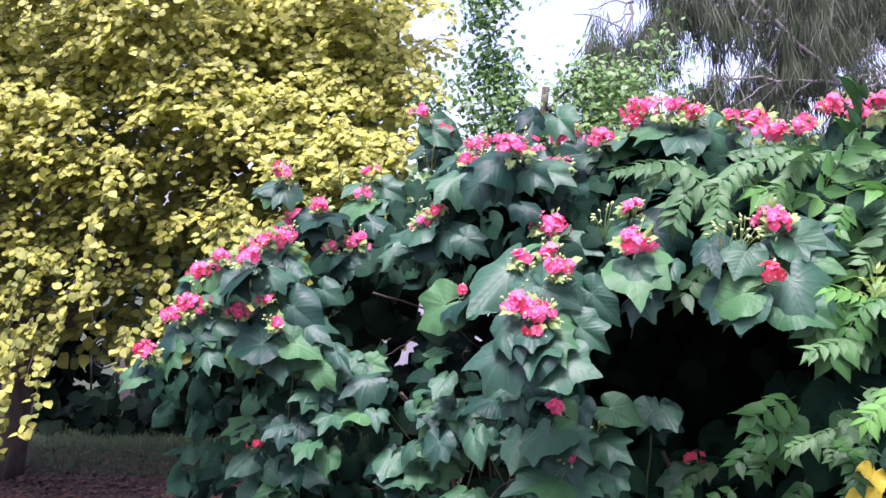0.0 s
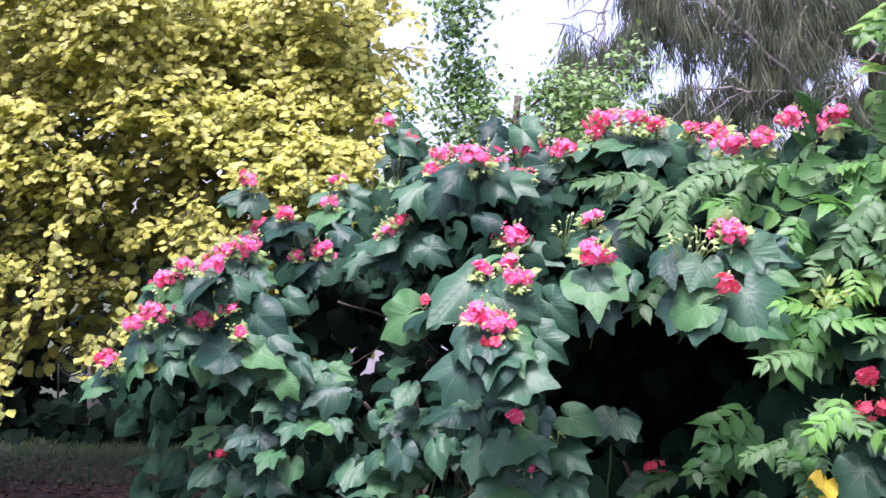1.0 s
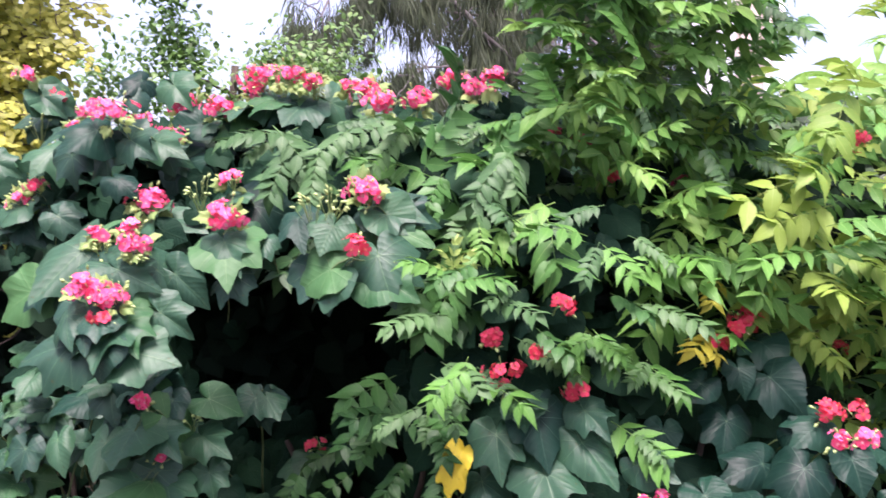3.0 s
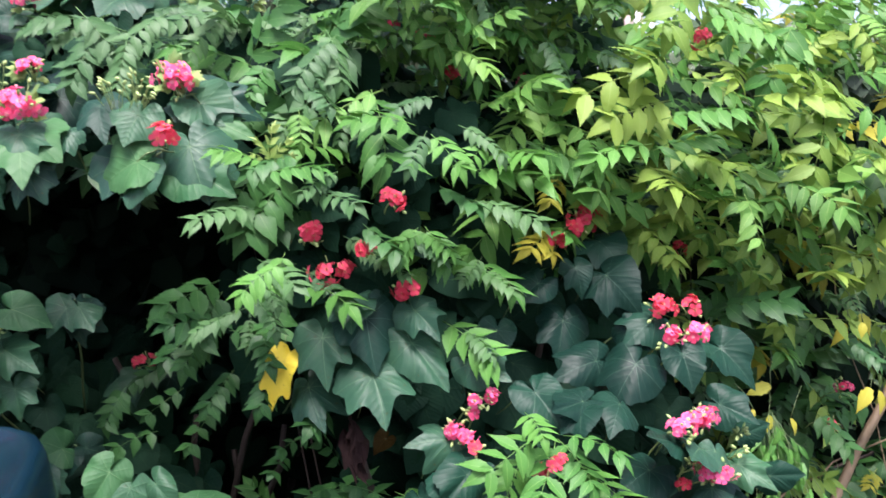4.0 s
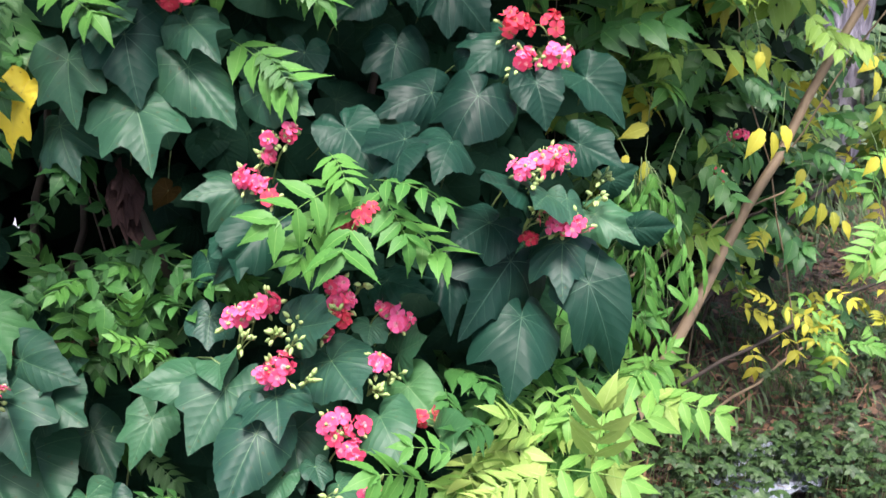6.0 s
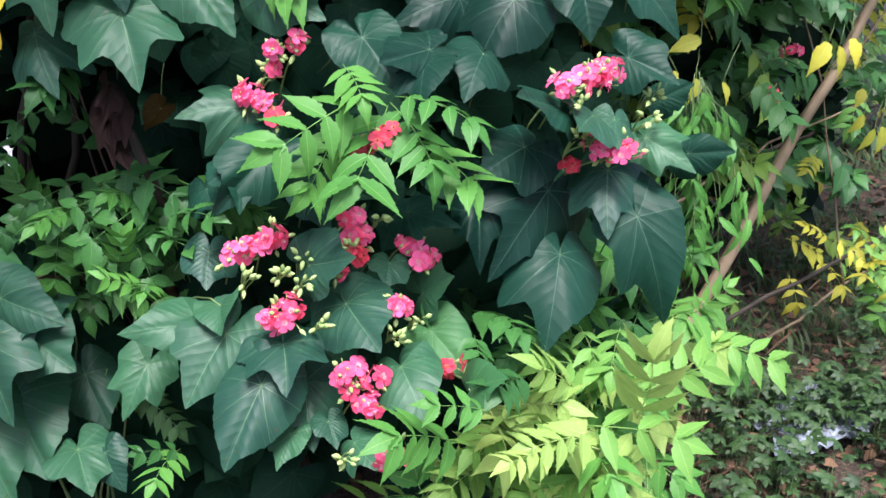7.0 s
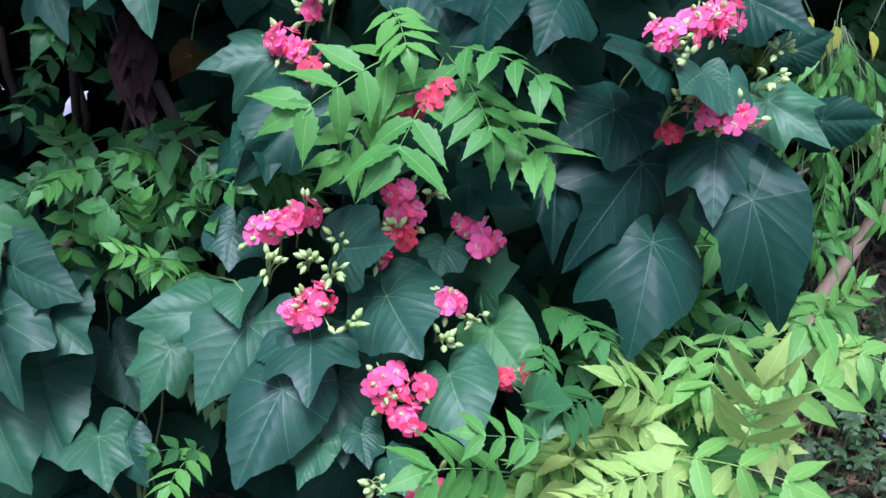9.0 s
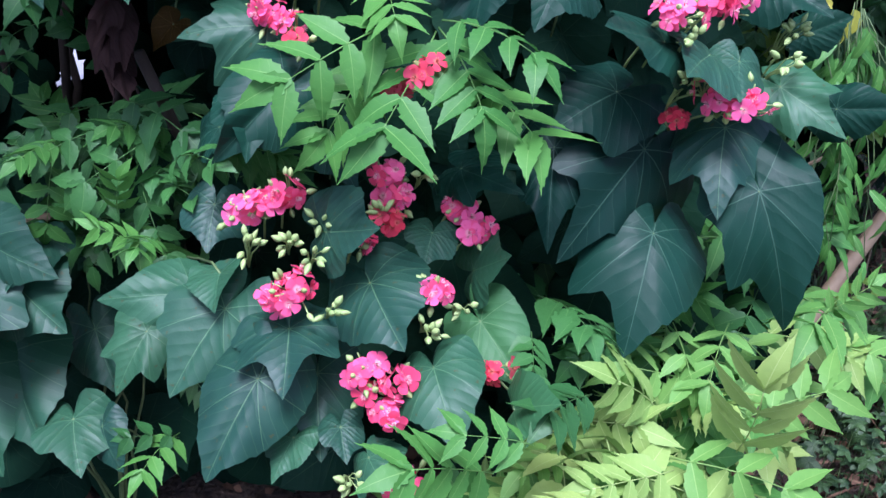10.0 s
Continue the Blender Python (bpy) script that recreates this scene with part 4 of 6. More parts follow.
HEADS_G = [
    (1.479, 1.987, 0.778, 0.026, 9, 0),
    (1.466, 1.959, 0.759, 0.022, 5, 1),
    (1.564, 1.982, 0.758, 0.026, 10, 0),
    (1.573, 1.964, 0.734, 0.026, 10, 0),
    (1.504, 1.879, 0.711, 0.024, 7, 0),
    (1.435, 1.941, 0.747, 0.014, 3, 0),
    (1.419, 1.843, 0.644, 0.024, 6, 0),
    (1.425, 1.832, 0.623, 0.02, 4, 0),
    (1.457, 1.831, 0.636, 0.018, 5, 0),
    (1.444, 1.819, 0.602, 0.022, 6, 0),
    (1.567, 1.833, 0.628, 0.022, 6, 1),
    (1.449, 1.727, 0.578, 0.026, 7, 0),
    (1.511, 1.931, 0.941, 0.022, 5, 1),
    (1.48, 1.95, 0.925, 0.02, 4, 1),
    (1.398, 2.095, 1.036, 0.018, 4, 0),
    (1.428, 2.078, 1.046, 0.02, 5, 0),
]
HEADS_H = [
    (1.393, 2.108, 1.005, 0.018, 4, 0),
    (1.004, 2.234, 0.654, 0.016, 3, 0),
    (0.925, 2.117, 0.641, 0.035, 9, 0),
]
YELLOW = (1.03, 2.274, 1.105, 0.978, 2.251, 0.996)
WITHERED = (1.176, 2.25, 0.961, 1.174, 2.186, 0.88)
BUDS_A = [
    (1.31, 1.955, 0.746, 9, 0.022, 0.05),
    (1.356, 1.917, 0.767, 8, 0.02, 0.04),
    (1.393, 1.951, 0.771, 8, 0.018, 0.06),
    (1.378, 1.895, 0.758, 7, 0.018, 0.04),
    (1.494, 1.85, 0.675, 8, 0.022, 0.03),
    (1.542, 1.889, 0.677, 7, 0.02, 0.04),
    (1.514, 1.975, 0.809, 6, 0.014, 0.04),
    (1.462, 1.954, 0.776, 6, 0.016, 0.04),
    (1.985, 2.019, 0.935, 12, 0.022, 0.05),
    (1.917, 1.926, 0.929, 9, 0.02, 0.05),
    (1.799, 1.917, 0.96, 7, 0.018, 0.04),
    (1.801, 1.919, 0.916, 6, 0.02, 0.05),
    (1.389, 1.856, 0.712, 7, 0.018, 0.04),
    (1.393, 1.758, 0.564, 8, 0.02, 0.04),
]
BUDS_B = [
    (0.074, 3.322, 1.945, 14, 0.05, 0.08),
    (0.15, 3.051, 1.883, 12, 0.05, 0.08),
    (-0.172, 3.636, 1.995, 10, 0.045, 0.08),
    (0.443, 2.627, 1.718, 12, 0.045, 0.07),
    (0.654, 3.041, 2.075, 12, 0.05, 0.07),
    (0.711, 2.3, 1.664, 12, 0.05, 0.07),
    (0.749, 2.293, 1.684, 12, 0.045, 0.07),
    (0.233, 2.457, 1.571, 10, 0.03, 0.06),
    (0.314, 2.379, 1.56, 9, 0.03, 0.05),
    (-0.658, 3.134, 1.385, 8, 0.03, 0.05),
    (0.748, 3.009, 2.058, 10, 0.05, 0.06),
    (-0.577, 3.834, 1.919, 10, 0.04, 0.06),
    (0.424, 2.558, 1.161, 6, 0.025, 0.05),
]
BUDS = BUDS_A + BUDS_B
LEAVES = LEAVES_A + LEAVES_B + LEAVES_C + LEAVES_D + LEAVES_E + LEAVES_F + LEAVES_G + LEAVES_H + LEAVES_I + LEAVES_J + LEAVES_K + LEAVES_L
FRONDS = FRONDS_A + FRONDS_B + FRONDS_C + FRONDS_D + FRONDS_E + FRONDS_F + FRONDS_G + FRONDS_H + FRONDS_I + FRONDS_J + FRONDS_K + FRONDS_L
HEADS = HEADS_A + HEADS_B + HEADS_C + HEADS_D + HEADS_E + HEADS_F + HEADS_G + HEADS_H

# ---- ground ----
def ground_sheet():
    bm = bmesh.new()
    step = [-3000, -400, -60, -20] + [-10 + 0.5 * i for i in range(61)] + [30, 80, 400, 3000]
    grid = [[bm.verts.new((x, y, 0.035 * noise.noise((x * 0.6, y * 0.6, 3)) - 0.01)) for x in step] for y in step]
    for j in range(len(step) - 1):
        for i in range(len(step) - 1):
            bm.faces.new((grid[j][i], grid[j][i + 1], grid[j + 1][i + 1], grid[j + 1][i]))
    ob = new("ground", bm_mesh("ground", bm, SOIL))
    put(ob, None, Matrix())
    return tagged(ob, "bare mulched soil running into shaded lawn", "ground", kind="structure")


ground_sheet()

PAVING = plain("pale_paving", (0.22, 0.22, 0.25), (0.38, 0.38, 0.42), 0.8, 9, 0.2)


def paved_path():
    """A strip of pale slabs that crosses the garden behind the shrubs."""
    path = tagged(put(new("pavement"), None, Matrix.Translation((1.0, 5.4, 0))), "pale concrete paving slabs behind the shrubs", "pavement", kind="structure")
    slab = bm_mesh("slab", rounded_box(0.59, 0.59, 0.05, 0.006, 1), PAVING, False)
    for i in range(6):
        for j in range(2):
            part("slab", slab, path, pose(-0.4 + 0.6 * i, 5.1 + 0.6 * j, 0.012 + 0.003 * ((i + j) % 2), 0.3 * ((i * 7 + j) % 3 - 1)))


paved_path()

# ---- pink-flowering shrubs ----
# the front of the shrubs: x, height, and y
FACE_UPPER = [
    (-0.56, 1.74, 3.71), (-0.02, 1.74, 3.11), (0.27, 1.85, 3.02), (0.29, 1.52, 2.45), (0.54, 1.58, 2.51), (0.28, 2.04, 3.27), (0.86, 2.00, 2.98),
    (0.89, 1.52, 2.24), (1.81, 1.46, 2.49), (1.77, 1.79, 2.57), (1.22, 2.07, 2.91), (1.50, 1.84, 2.76), (0.81, 1.71, 2.37), (-0.89, 1.45, 3.28),
    (-0.67, 1.49, 3.24), (-0.76, 1.74, 3.89), (-0.47, 1.95, 4.04), (-0.05, 2.05, 3.68), (0.52, 2.02, 3.21), (-0.21, 1.56, 3.39), (1.13, 1.70, 2.31),
    (0.65, 1.83, 2.60), (1.23, 1.49, 2.16), (1.44, 1.56, 2.16), (1.88, 1.99, 2.60),
]
FACE_LOWER = [
    (0.39, 1.14, 2.62), (1.20, 1.19, 2.27), (0.90, 1.21, 2.28), (1.77, 1.21, 2.25), (1.81, 0.87, 2.00), (1.46, 0.91, 2.07), (1.23, 0.65, 2.11),
    (1.50, 0.66, 1.91), (2.15, 0.87, 2.15), (0.99, 0.87, 2.45), (2.03, 0.52, 1.94), (2.19, 0.36, 2.03), (1.79, 0.62, 1.92), (1.24, 0.83, 2.23),
    (0.97, 0.61, 2.29), (-0.76, 0.92, 3.38), (0.69, 1.00, 2.88), (-0.51, 0.99, 3.13), (-0.30, 1.20, 3.24), (0.32, 1.03, 2.63), (-0.04, 1.18, 3.00),
    (2.04, 1.30, 2.38), (1.45, 1.29, 2.27), (1.02, 0.42, 2.19), (-1.06, 1.27, 3.14),
]
FACE = FACE_UPPER + FACE_LOWER
HOLLOWS = [((-0.17, 3.5, 1.33), (0.26, 0.6, 0.14)), ((0.08, 3.2, 1.36), (0.2, 0.55, 0.14)), ((-0.05, 3.2, 0.93), (0.22, 0.5, 0.10)), ((0.69, 2.86, 1.33), (0.34, 0.65, 0.27)), ((0.98, 2.62, 0.83), (0.27, 0.42, 0.27)), ((0.85, 2.75, 1.05), (0.2, 0.4, 0.25)), ((0.68, 3.05, 1.2), (0.3, 0.5, 0.28))]  # dark gaps: middle and half sizes


def face_at(x, z):
    w = [(1 / (0.01 + (x - a) ** 2 + (z - b) ** 2) ** 2, y) for a, b, y in FACE]
    return sum(q * y for q, y in w) / sum(q for q, y in w)


rng = random.Random(5)
SHRUBS = [
    thing("flowering_shrub", (0.0, 3.7, 0), "large shrub with dark lobed leaves and pink flower clusters", "shrub", "pink-flowering shrubs"),
    thing("flowering_shrub", (0.95, 3.1, 0), "arching shrub with lobed leaves and pink flowers over a dark hollow", "shrub", "pink-flowering shrubs"),
    thing("flowering_shrub", (1.5, 2.45, 0), "low shrub with big dark green leaves and bright pink flower heads", "shrub", "pink-flowering shrubs"),
]


def owner(p):
    return min(SHRUBS[:3], key=lambda s: (WORLD[s].translation.xy - Vector(p).xy).length + (0.0 if s is not SHRUBS[1] else (0.0 if p[2] > 1.25 else 0.6)))


for s in SHRUBS:
    base = WORLD[s].translation
    for k in range(5):
        top = base + Vector((rng.uniform(-.35, .35), rng.uniform(-.3, .3), rng.uniform(.7, 1.2)))
        v, f = tube(arc(base + Vector((rng.uniform(-.06, .06), rng.uniform(-.06, .06), -0.03)), top, 0.03, rng, 7, 0.02), 0.013, 0.008, 7, 0.08, rng)
        part("stem", mesh_from("stem", v, f, None, WOOD), s)


for x, z in [(-0.3, 1.2), (-0.15, 1.35), (0.02, 1.25), (0.12, 1.4), (-0.05, 1.45), (-0.1, 0.95), (-0.25, 0.75), (0.1, 0.8)]:
    y = face_at(x, z) + rng.uniform(0.12, 0.35)
    a = Vector((x, y, z))
    d = Vector((rng.uniform(-.25, .25), rng.uniform(-.1, .2), rng.uniform(-.2, .2)))
    v, f = tube(arc(a - d, a + d, 0.03, rng, 8, 0.012), 0.0045, 0.0022, 6, 0.08, rng)
    part("branch", mesh_from("branch", v, f, None, WOOD), owner(a))


def lay_leaf(a, b, width, tone, stalk=True, hint=(-0.25, -0.75, 0.6)):
    s = owner(a)
    h = Vector(hint) + Vector([rng.uniform(-.25, .25) for _ in range(3)])
    shapes = [k for k in range(9) if (11 * tone + k) % 3 == 2] if a[2] > 0.98 and rng.random() < 0.55 else range(9)
    part("leaf", BROAD_MESH[tone][rng.choice(shapes)], s, frame_of(a, b, width, h))
    return s


STALKS = {s: [] for s in SHRUBS}


def leaf_stalk(s, a, b):
    STALKS[s].append((*tube(arc(a, b, 0.01, rng, 4, 0.004), 0.0018, 0.0013, 4),))


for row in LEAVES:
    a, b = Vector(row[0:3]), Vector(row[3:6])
    # tone stands in for light: paler higher up, palest for low-left sheen
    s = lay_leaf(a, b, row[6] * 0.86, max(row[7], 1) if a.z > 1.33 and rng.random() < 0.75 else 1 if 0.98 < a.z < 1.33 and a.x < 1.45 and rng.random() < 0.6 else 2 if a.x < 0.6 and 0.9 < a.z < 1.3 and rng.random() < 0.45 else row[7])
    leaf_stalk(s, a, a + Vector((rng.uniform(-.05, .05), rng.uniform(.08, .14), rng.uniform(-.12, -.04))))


def flower_head(p, radius, count, tone=0, buds=5, out=(-0.2, -0.75, 0.6), leaves=0):
    """A rounded head of open blossoms with buds, on a thin stalk that comes from the shrub."""
    p, out = Vector(p), Vector(out).normalized()
    radius *= 1.12 if p.z > 1.2 else 1.0
    s = owner(p)
    rough = []
    for k in range(buds):
        d = (out * 0.4 + Vector([rng.uniform(-1, 1) for _ in range(3)])).normalized() * radius * rng.uniform(0.7, 1.25)
        q = p + d - out * 0.01
        rough.append((*ovoid(q - d.normalized() * 0.006, d, rng.uniform(0.010, 0.015), rng.uniform(0.0032, 0.0045)),))
        rough.append((*tube(arc(p - out * 0.04, q - d.normalized() * 0.005, 0.004, None, 3), 0.0012, 0.001, 3),))
    for k in range(count // 2):
        d = (out * 0.6 + Vector([rng.uniform(-1, 1) for _ in range(3)])).normalized() * radius * 0.8
        rough.append((*tube([p - out * 0.04, p + d], 0.001, 0.001, 3),))
    rough.append((*tube(arc(p + (Vector((0, .16, -.12)) if tone == 0 else Vector((0, .1, -.03))), p - out * 0.035, 0.02, None, 5), 0.0017, 0.0014, 5),))
    v, f, u = joined(rough)
    head = part("flower_head", mesh_from("flower_head", v, f, None, BUD), s, None, "rounded head of %s blossoms with pale buds" % ("bright pink" if tone == 0 else "faded red"))
    for k in range(max(3, round(count * (1.7 if p.z > 1.2 else 1.1)))):
        d = (out * 0.75 + Vector([rng.uniform(-1, 1) for _ in range(3)])).normalized()
        q = p + Vector((d.x * radius * 1.15, d.y * radius * 0.7, d.z * radius * 0.7)) * rng.uniform(0.35, 1.0)
        size = (0.0168 if p.z > 1.2 else 0.0142) * rng.uniform(0.8, 1.15) * (1.0 if tone == 0 else 0.9)
        z = (d + Vector([rng.uniform(-.35, .35) for _ in range(3)])).normalized()
        part("blossom", BLOSSOM_MESH[tone][rng.randrange(4)], head, Matrix.Translation(q) @ z.to_track_quat("Z", "Y").to_matrix().to_4x4() @ Matrix.Rotation(rng.uniform(0, 6), 4, "Z") @ Matrix.Scale(size, 4))
    for k in range(6 if p.z > 1.25 and tone == 0 else 0):
        d = (out * 0.3 + Vector((rng.uniform(-1, 1), rng.uniform(-.6, .3), rng.uniform(-.8, .5)))).normalized()
        a = p + d * radius * 0.75 - out * 0.012
        part("bract", BROAD_MESH[3][rng.randrange(9)], head, frame_of(a, a + d * rng.uniform(0.014, 0.036), 0.8, (-0.25, -0.7, 0.6)))
    for k in range(leaves):
        az = rng.uniform(-150, 150)
        dirv = Vector((math.sin(radians(az)), -math.cos(radians(az)) * 0.7 - 0.2, rng.uniform(-0.9, -0.1))).normalized()
        a = p + Vector((dirv.x * 0.06, 0.03 + 0.02 * dirv.y, -0.06 + 0.02 * rng.uniform(-1, 1)))
        lay_leaf(a, a + dirv * rng.uniform(0.09, 0.14), rng.uniform(0.85, 1.05), rng.choice((0, 1, 1, 1, 1, 2)))
        leaf_stalk(s, p - out * 0.05, a)


for x, y, z, r, n, tone in HEADS:
    near = y < 2.1 and z < 1.0
    flower_head((x, y, z), r, n, tone, 2 if tone else 7 if near else 9, leaves=0 if near or x > 0.85 else 3)

# lighter leaves on thin shoots low on the outer side
for k in range(84):
    x, z = rng.uniform(-0.85, 0.6), rng.uniform(0.45, 1.3)
    p = Vector((x, face_at(x, z) + rng.uniform(0.0, 0.08), z))
    if -0.35 < x < 0.2 and z > 1.2 or noise.noise((x * 3.3, 6.0, z * 3.3)) > 0.3:
        continue
    s = owner(p)
    foot = p + Vector((rng.uniform(-.2, .2), 0.25, -rng.uniform(0.25, 0.45)))
    v, f = tube(arc(foot, p, 0.05, rng, 6, 0.01), 0.003, 0.002, 5)
    part("shoot", mesh_from("shoot", v, f, None, STALK), s)
    for i in range(4):
        d = Vector((rng.uniform(-1, 1), rng.uniform(-.6, 0), rng.uniform(-.9, .1))).normalized()
        a = p + d * 0.03
        lay_leaf(a, a + d * rng.uniform(0.055, 0.10), rng.uniform(0.85, 1.1), rng.choice((0, 1, 1, 1, 2)))

# leaves deeper in, behind the outer ones, coloured dark to stand for shade
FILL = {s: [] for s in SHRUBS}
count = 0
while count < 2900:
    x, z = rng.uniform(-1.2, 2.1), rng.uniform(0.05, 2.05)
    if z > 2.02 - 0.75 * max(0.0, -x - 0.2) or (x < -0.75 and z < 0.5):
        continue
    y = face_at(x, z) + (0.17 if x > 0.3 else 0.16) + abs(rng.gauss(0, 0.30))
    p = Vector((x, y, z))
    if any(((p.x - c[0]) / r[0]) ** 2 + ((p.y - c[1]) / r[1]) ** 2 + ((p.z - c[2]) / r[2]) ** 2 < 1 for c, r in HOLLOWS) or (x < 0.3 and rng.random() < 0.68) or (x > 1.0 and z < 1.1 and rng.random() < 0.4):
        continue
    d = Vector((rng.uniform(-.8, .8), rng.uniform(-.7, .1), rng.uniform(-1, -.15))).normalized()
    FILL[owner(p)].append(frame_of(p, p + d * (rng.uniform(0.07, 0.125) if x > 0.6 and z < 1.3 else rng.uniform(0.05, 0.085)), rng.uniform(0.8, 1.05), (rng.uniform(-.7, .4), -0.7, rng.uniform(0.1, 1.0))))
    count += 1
# leaves added out of view over the shrubs to block skylight above the hollow
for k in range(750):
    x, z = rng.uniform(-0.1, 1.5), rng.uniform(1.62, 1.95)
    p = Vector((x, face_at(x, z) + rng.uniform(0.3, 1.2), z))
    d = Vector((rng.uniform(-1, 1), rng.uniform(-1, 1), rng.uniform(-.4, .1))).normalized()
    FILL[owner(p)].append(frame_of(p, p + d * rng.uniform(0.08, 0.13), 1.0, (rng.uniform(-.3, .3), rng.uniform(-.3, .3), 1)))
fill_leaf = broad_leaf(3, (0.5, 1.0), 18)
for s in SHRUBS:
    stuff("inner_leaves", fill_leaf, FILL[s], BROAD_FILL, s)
    if STALKS[s]:
        v, f, u = joined(STALKS[s])
        ob = part("leaf_stalk", mesh_from("leaf_stalk", v, f, None, STALK), s)
        tagged(ob, kind="stuff")

# ---- trumpet vines with pinnate leaves ----
VINES = [
    thing("trumpet_vine", (1.25, 2.6, 0), "sprawling vine with bright green toothed pinnate leaves", "vine", "pinnate vines"),
    thing("trumpet_vine", (2.35, 2.8, 0), "tall vine with light green and yellowing pinnate leaves", "vine", "pinnate vines"),
    thing("trumpet_vine", (1.85, 1.95, 0), "low vine with pale yellow-green young pinnate leaves", "vine", "pinnate vines"),
    thing("trumpet_vine", (1.05, 2.35, 0), "shaded vine with deep green pinnate leaves", "vine", "pinnate vines"),
    thing("trumpet_vine", (3.2, 3.2, 0), "vine with light and yellowing pinnate leaves beside a trunk", "vine", "pinnate vines"),
]


def vine_of(p, tone):
    if tone in (4, 6) and p[0] < 1.4:
        return VINES[3]
    if p[2] < 0.72 and p[0] > 1.5:
        return VINES[2]
    return VINES[4] if p[0] > 2.45 else VINES[1] if p[0] > 1.75 else VINES[0]


def lay_frond(a, b, tone, width=1.0):
    a, b = Vector(a), Vector(b)
    s = vine_of(a, tone)
    h = Vector((rng.uniform(-.35, .35), -0.6, 0.9 + rng.uniform(-.2, .3)))
    part("frond", FROND_MESH[tone][rng.randrange(6)], s, frame_of(a, b, width, h))


for row in FRONDS:
    lay_frond(row[0:3], row[3:6], 5 if row[6] == 0 and row[2] > 1.05 and rng.random() < 0.62 else 6 if row[6] == 4 and row[0] < 1.35 and row[2] < 0.95 else 7 if row[6] == 1 and row[0] > 1.75 and row[2] > 0.9 else row[6])


# a fresh shoot standing up from the vine
for d in ((0.0, 0.0, 0.075), (-0.03, -0.02, 0.05), (0.03, -0.02, 0.05), (-0.04, -0.01, 0.02), (0.045, -0.01, 0.02)):
    lay_frond((0.996, 2.15, 1.525), (0.996 + d[0], 2.15 + d[1], 1.525 + d[2]), 3, 0.6)


def spray(n, lo, hi, tones, size=(0.14, 0.24)):
    """Fronds scattered through a box, mostly hanging outwards."""
    for k in range(n):
        a = Vector([rng.uniform(l, h) for l, h in zip(lo, hi)])
        d = Vector((rng.uniform(-1, 1), rng.uniform(-1, .2), rng.uniform(-.7, .5))).normalized()
        lay_frond(a, a + d * rng.uniform(*size), rng.choice(tones))


spray(330, (1.32, 2.32, 1.78), (1.86, 2.9, 2.45), (0, 0, 5, 1, 1), (0.12, 0.19))
spray(40, (1.3, 2.35, 2.2), (1.58, 2.8, 2.7), (0, 1, 5), (0.13, 0.2))
spray(150, (1.8, 2.15, 1.4), (2.7, 2.9, 2.0), (0, 1, 7, 7), (0.13, 0.21))
spray(70, (2.05, 2.3, 1.0), (2.8, 2.85, 1.6), (0, 7, 7, 4), (0.14, 0.22))
spray(44, (1.95, 2.65, 1.8), (3.1, 3.1, 2.05), (0, 1, 7), (0.14, 0.22))
spray(50, (1.25, 2.35, 1.3), (2.0, 2.7, 1.7), (0, 0, 1), (0.15, 0.24))
spray(56, (2.5, 2.5, 0.12), (3.7, 3.5, 0.6), (2, 4, 7, 7), (0.08, 0.15))
spray(46, (2.1, 2.55, 0.5), (2.75, 3.0, 1.1), (4, 4, 7, 2), (0.12, 0.2))
spray(150, (2.6, 2.6, 1.2), (3.9, 3.5, 2.4), (0, 1, 7, 7, 2), (0.14, 0.24))
spray(40, (2.9, 2.7, 0.6), (4.2, 3.7, 1.3), (7, 7, 2, 4), (0.12, 0.2))
spray(44, (0.72, 2.5, 1.5), (1.35, 2.85, 1.9), (5, 5, 4, 0), (0.15, 0.23))
spray(46, (1.55, 1.78, 0.25), (1.84, 2.0, 0.48), (3, 3, 1, 0), (0.11, 0.17))
spray(90, (2.65, 2.6, 1.9), (4.3, 3.3, 2.75), (0, 1, 4, 4), (0.14, 0.24))
spray(30, (1.66, 1.74, 0.36), (1.9, 1.94, 0.55), (3, 3, 1, 0), (0.13, 0.19))
spray(26, (1.75, 2.0, 0.35), (2.15, 2.25, 0.62), (1, 0, 4), (0.14, 0.2))
spray(24, (1.08, 2.2, 0.62), (1.32, 2.32, 0.82), (6, 6, 0), (0.10, 0.15))
spray(16, (0.9, 2.4, 0.35), (1.3, 2.6, 0.75), (4, 0, 5), (0.12, 0.2))
spray(80, (2.25, 2.6, 0.4), (3.4, 3.2, 1.35), (4, 4, 5, 4), (0.13, 0.22))
spray(22, (2.72, 2.25, 0.30), (3.2, 2.5, 0.50), (2, 2, 1), (0.07, 0.12))
spray(30, (2.9, 2.95, 0.35), (3.9, 3.4, 0.75), (2, 2, 1, 4), (0.09, 0.15))
spray(12, (3.0, 2.3, 0.6), (3.4, 2.6, 1.1), (2, 1, 1), (0.12, 0.18))
for s in VINES:
    base = WORLD[s].translation
    for k in range(6):
        low = s in VINES[2:4]
        tip = base + Vector((rng.uniform(-.2, .12) if low else rng.uniform(-.4, .4), rng.uniform(-.1, .1) if low else rng.uniform(-.2, .2), rng.uniform(0.4, 0.55) if low else rng.uniform(0.5, 1.6)))
        v, f = tube(arc(base, tip, 0.04 if low else 0.1, rng, 9, 0.009), 0.003, 0.0013, 5)
        part("stem", mesh_from("stem", v, f, None, STALK if s in VINES[2:4] else WOOD), s)

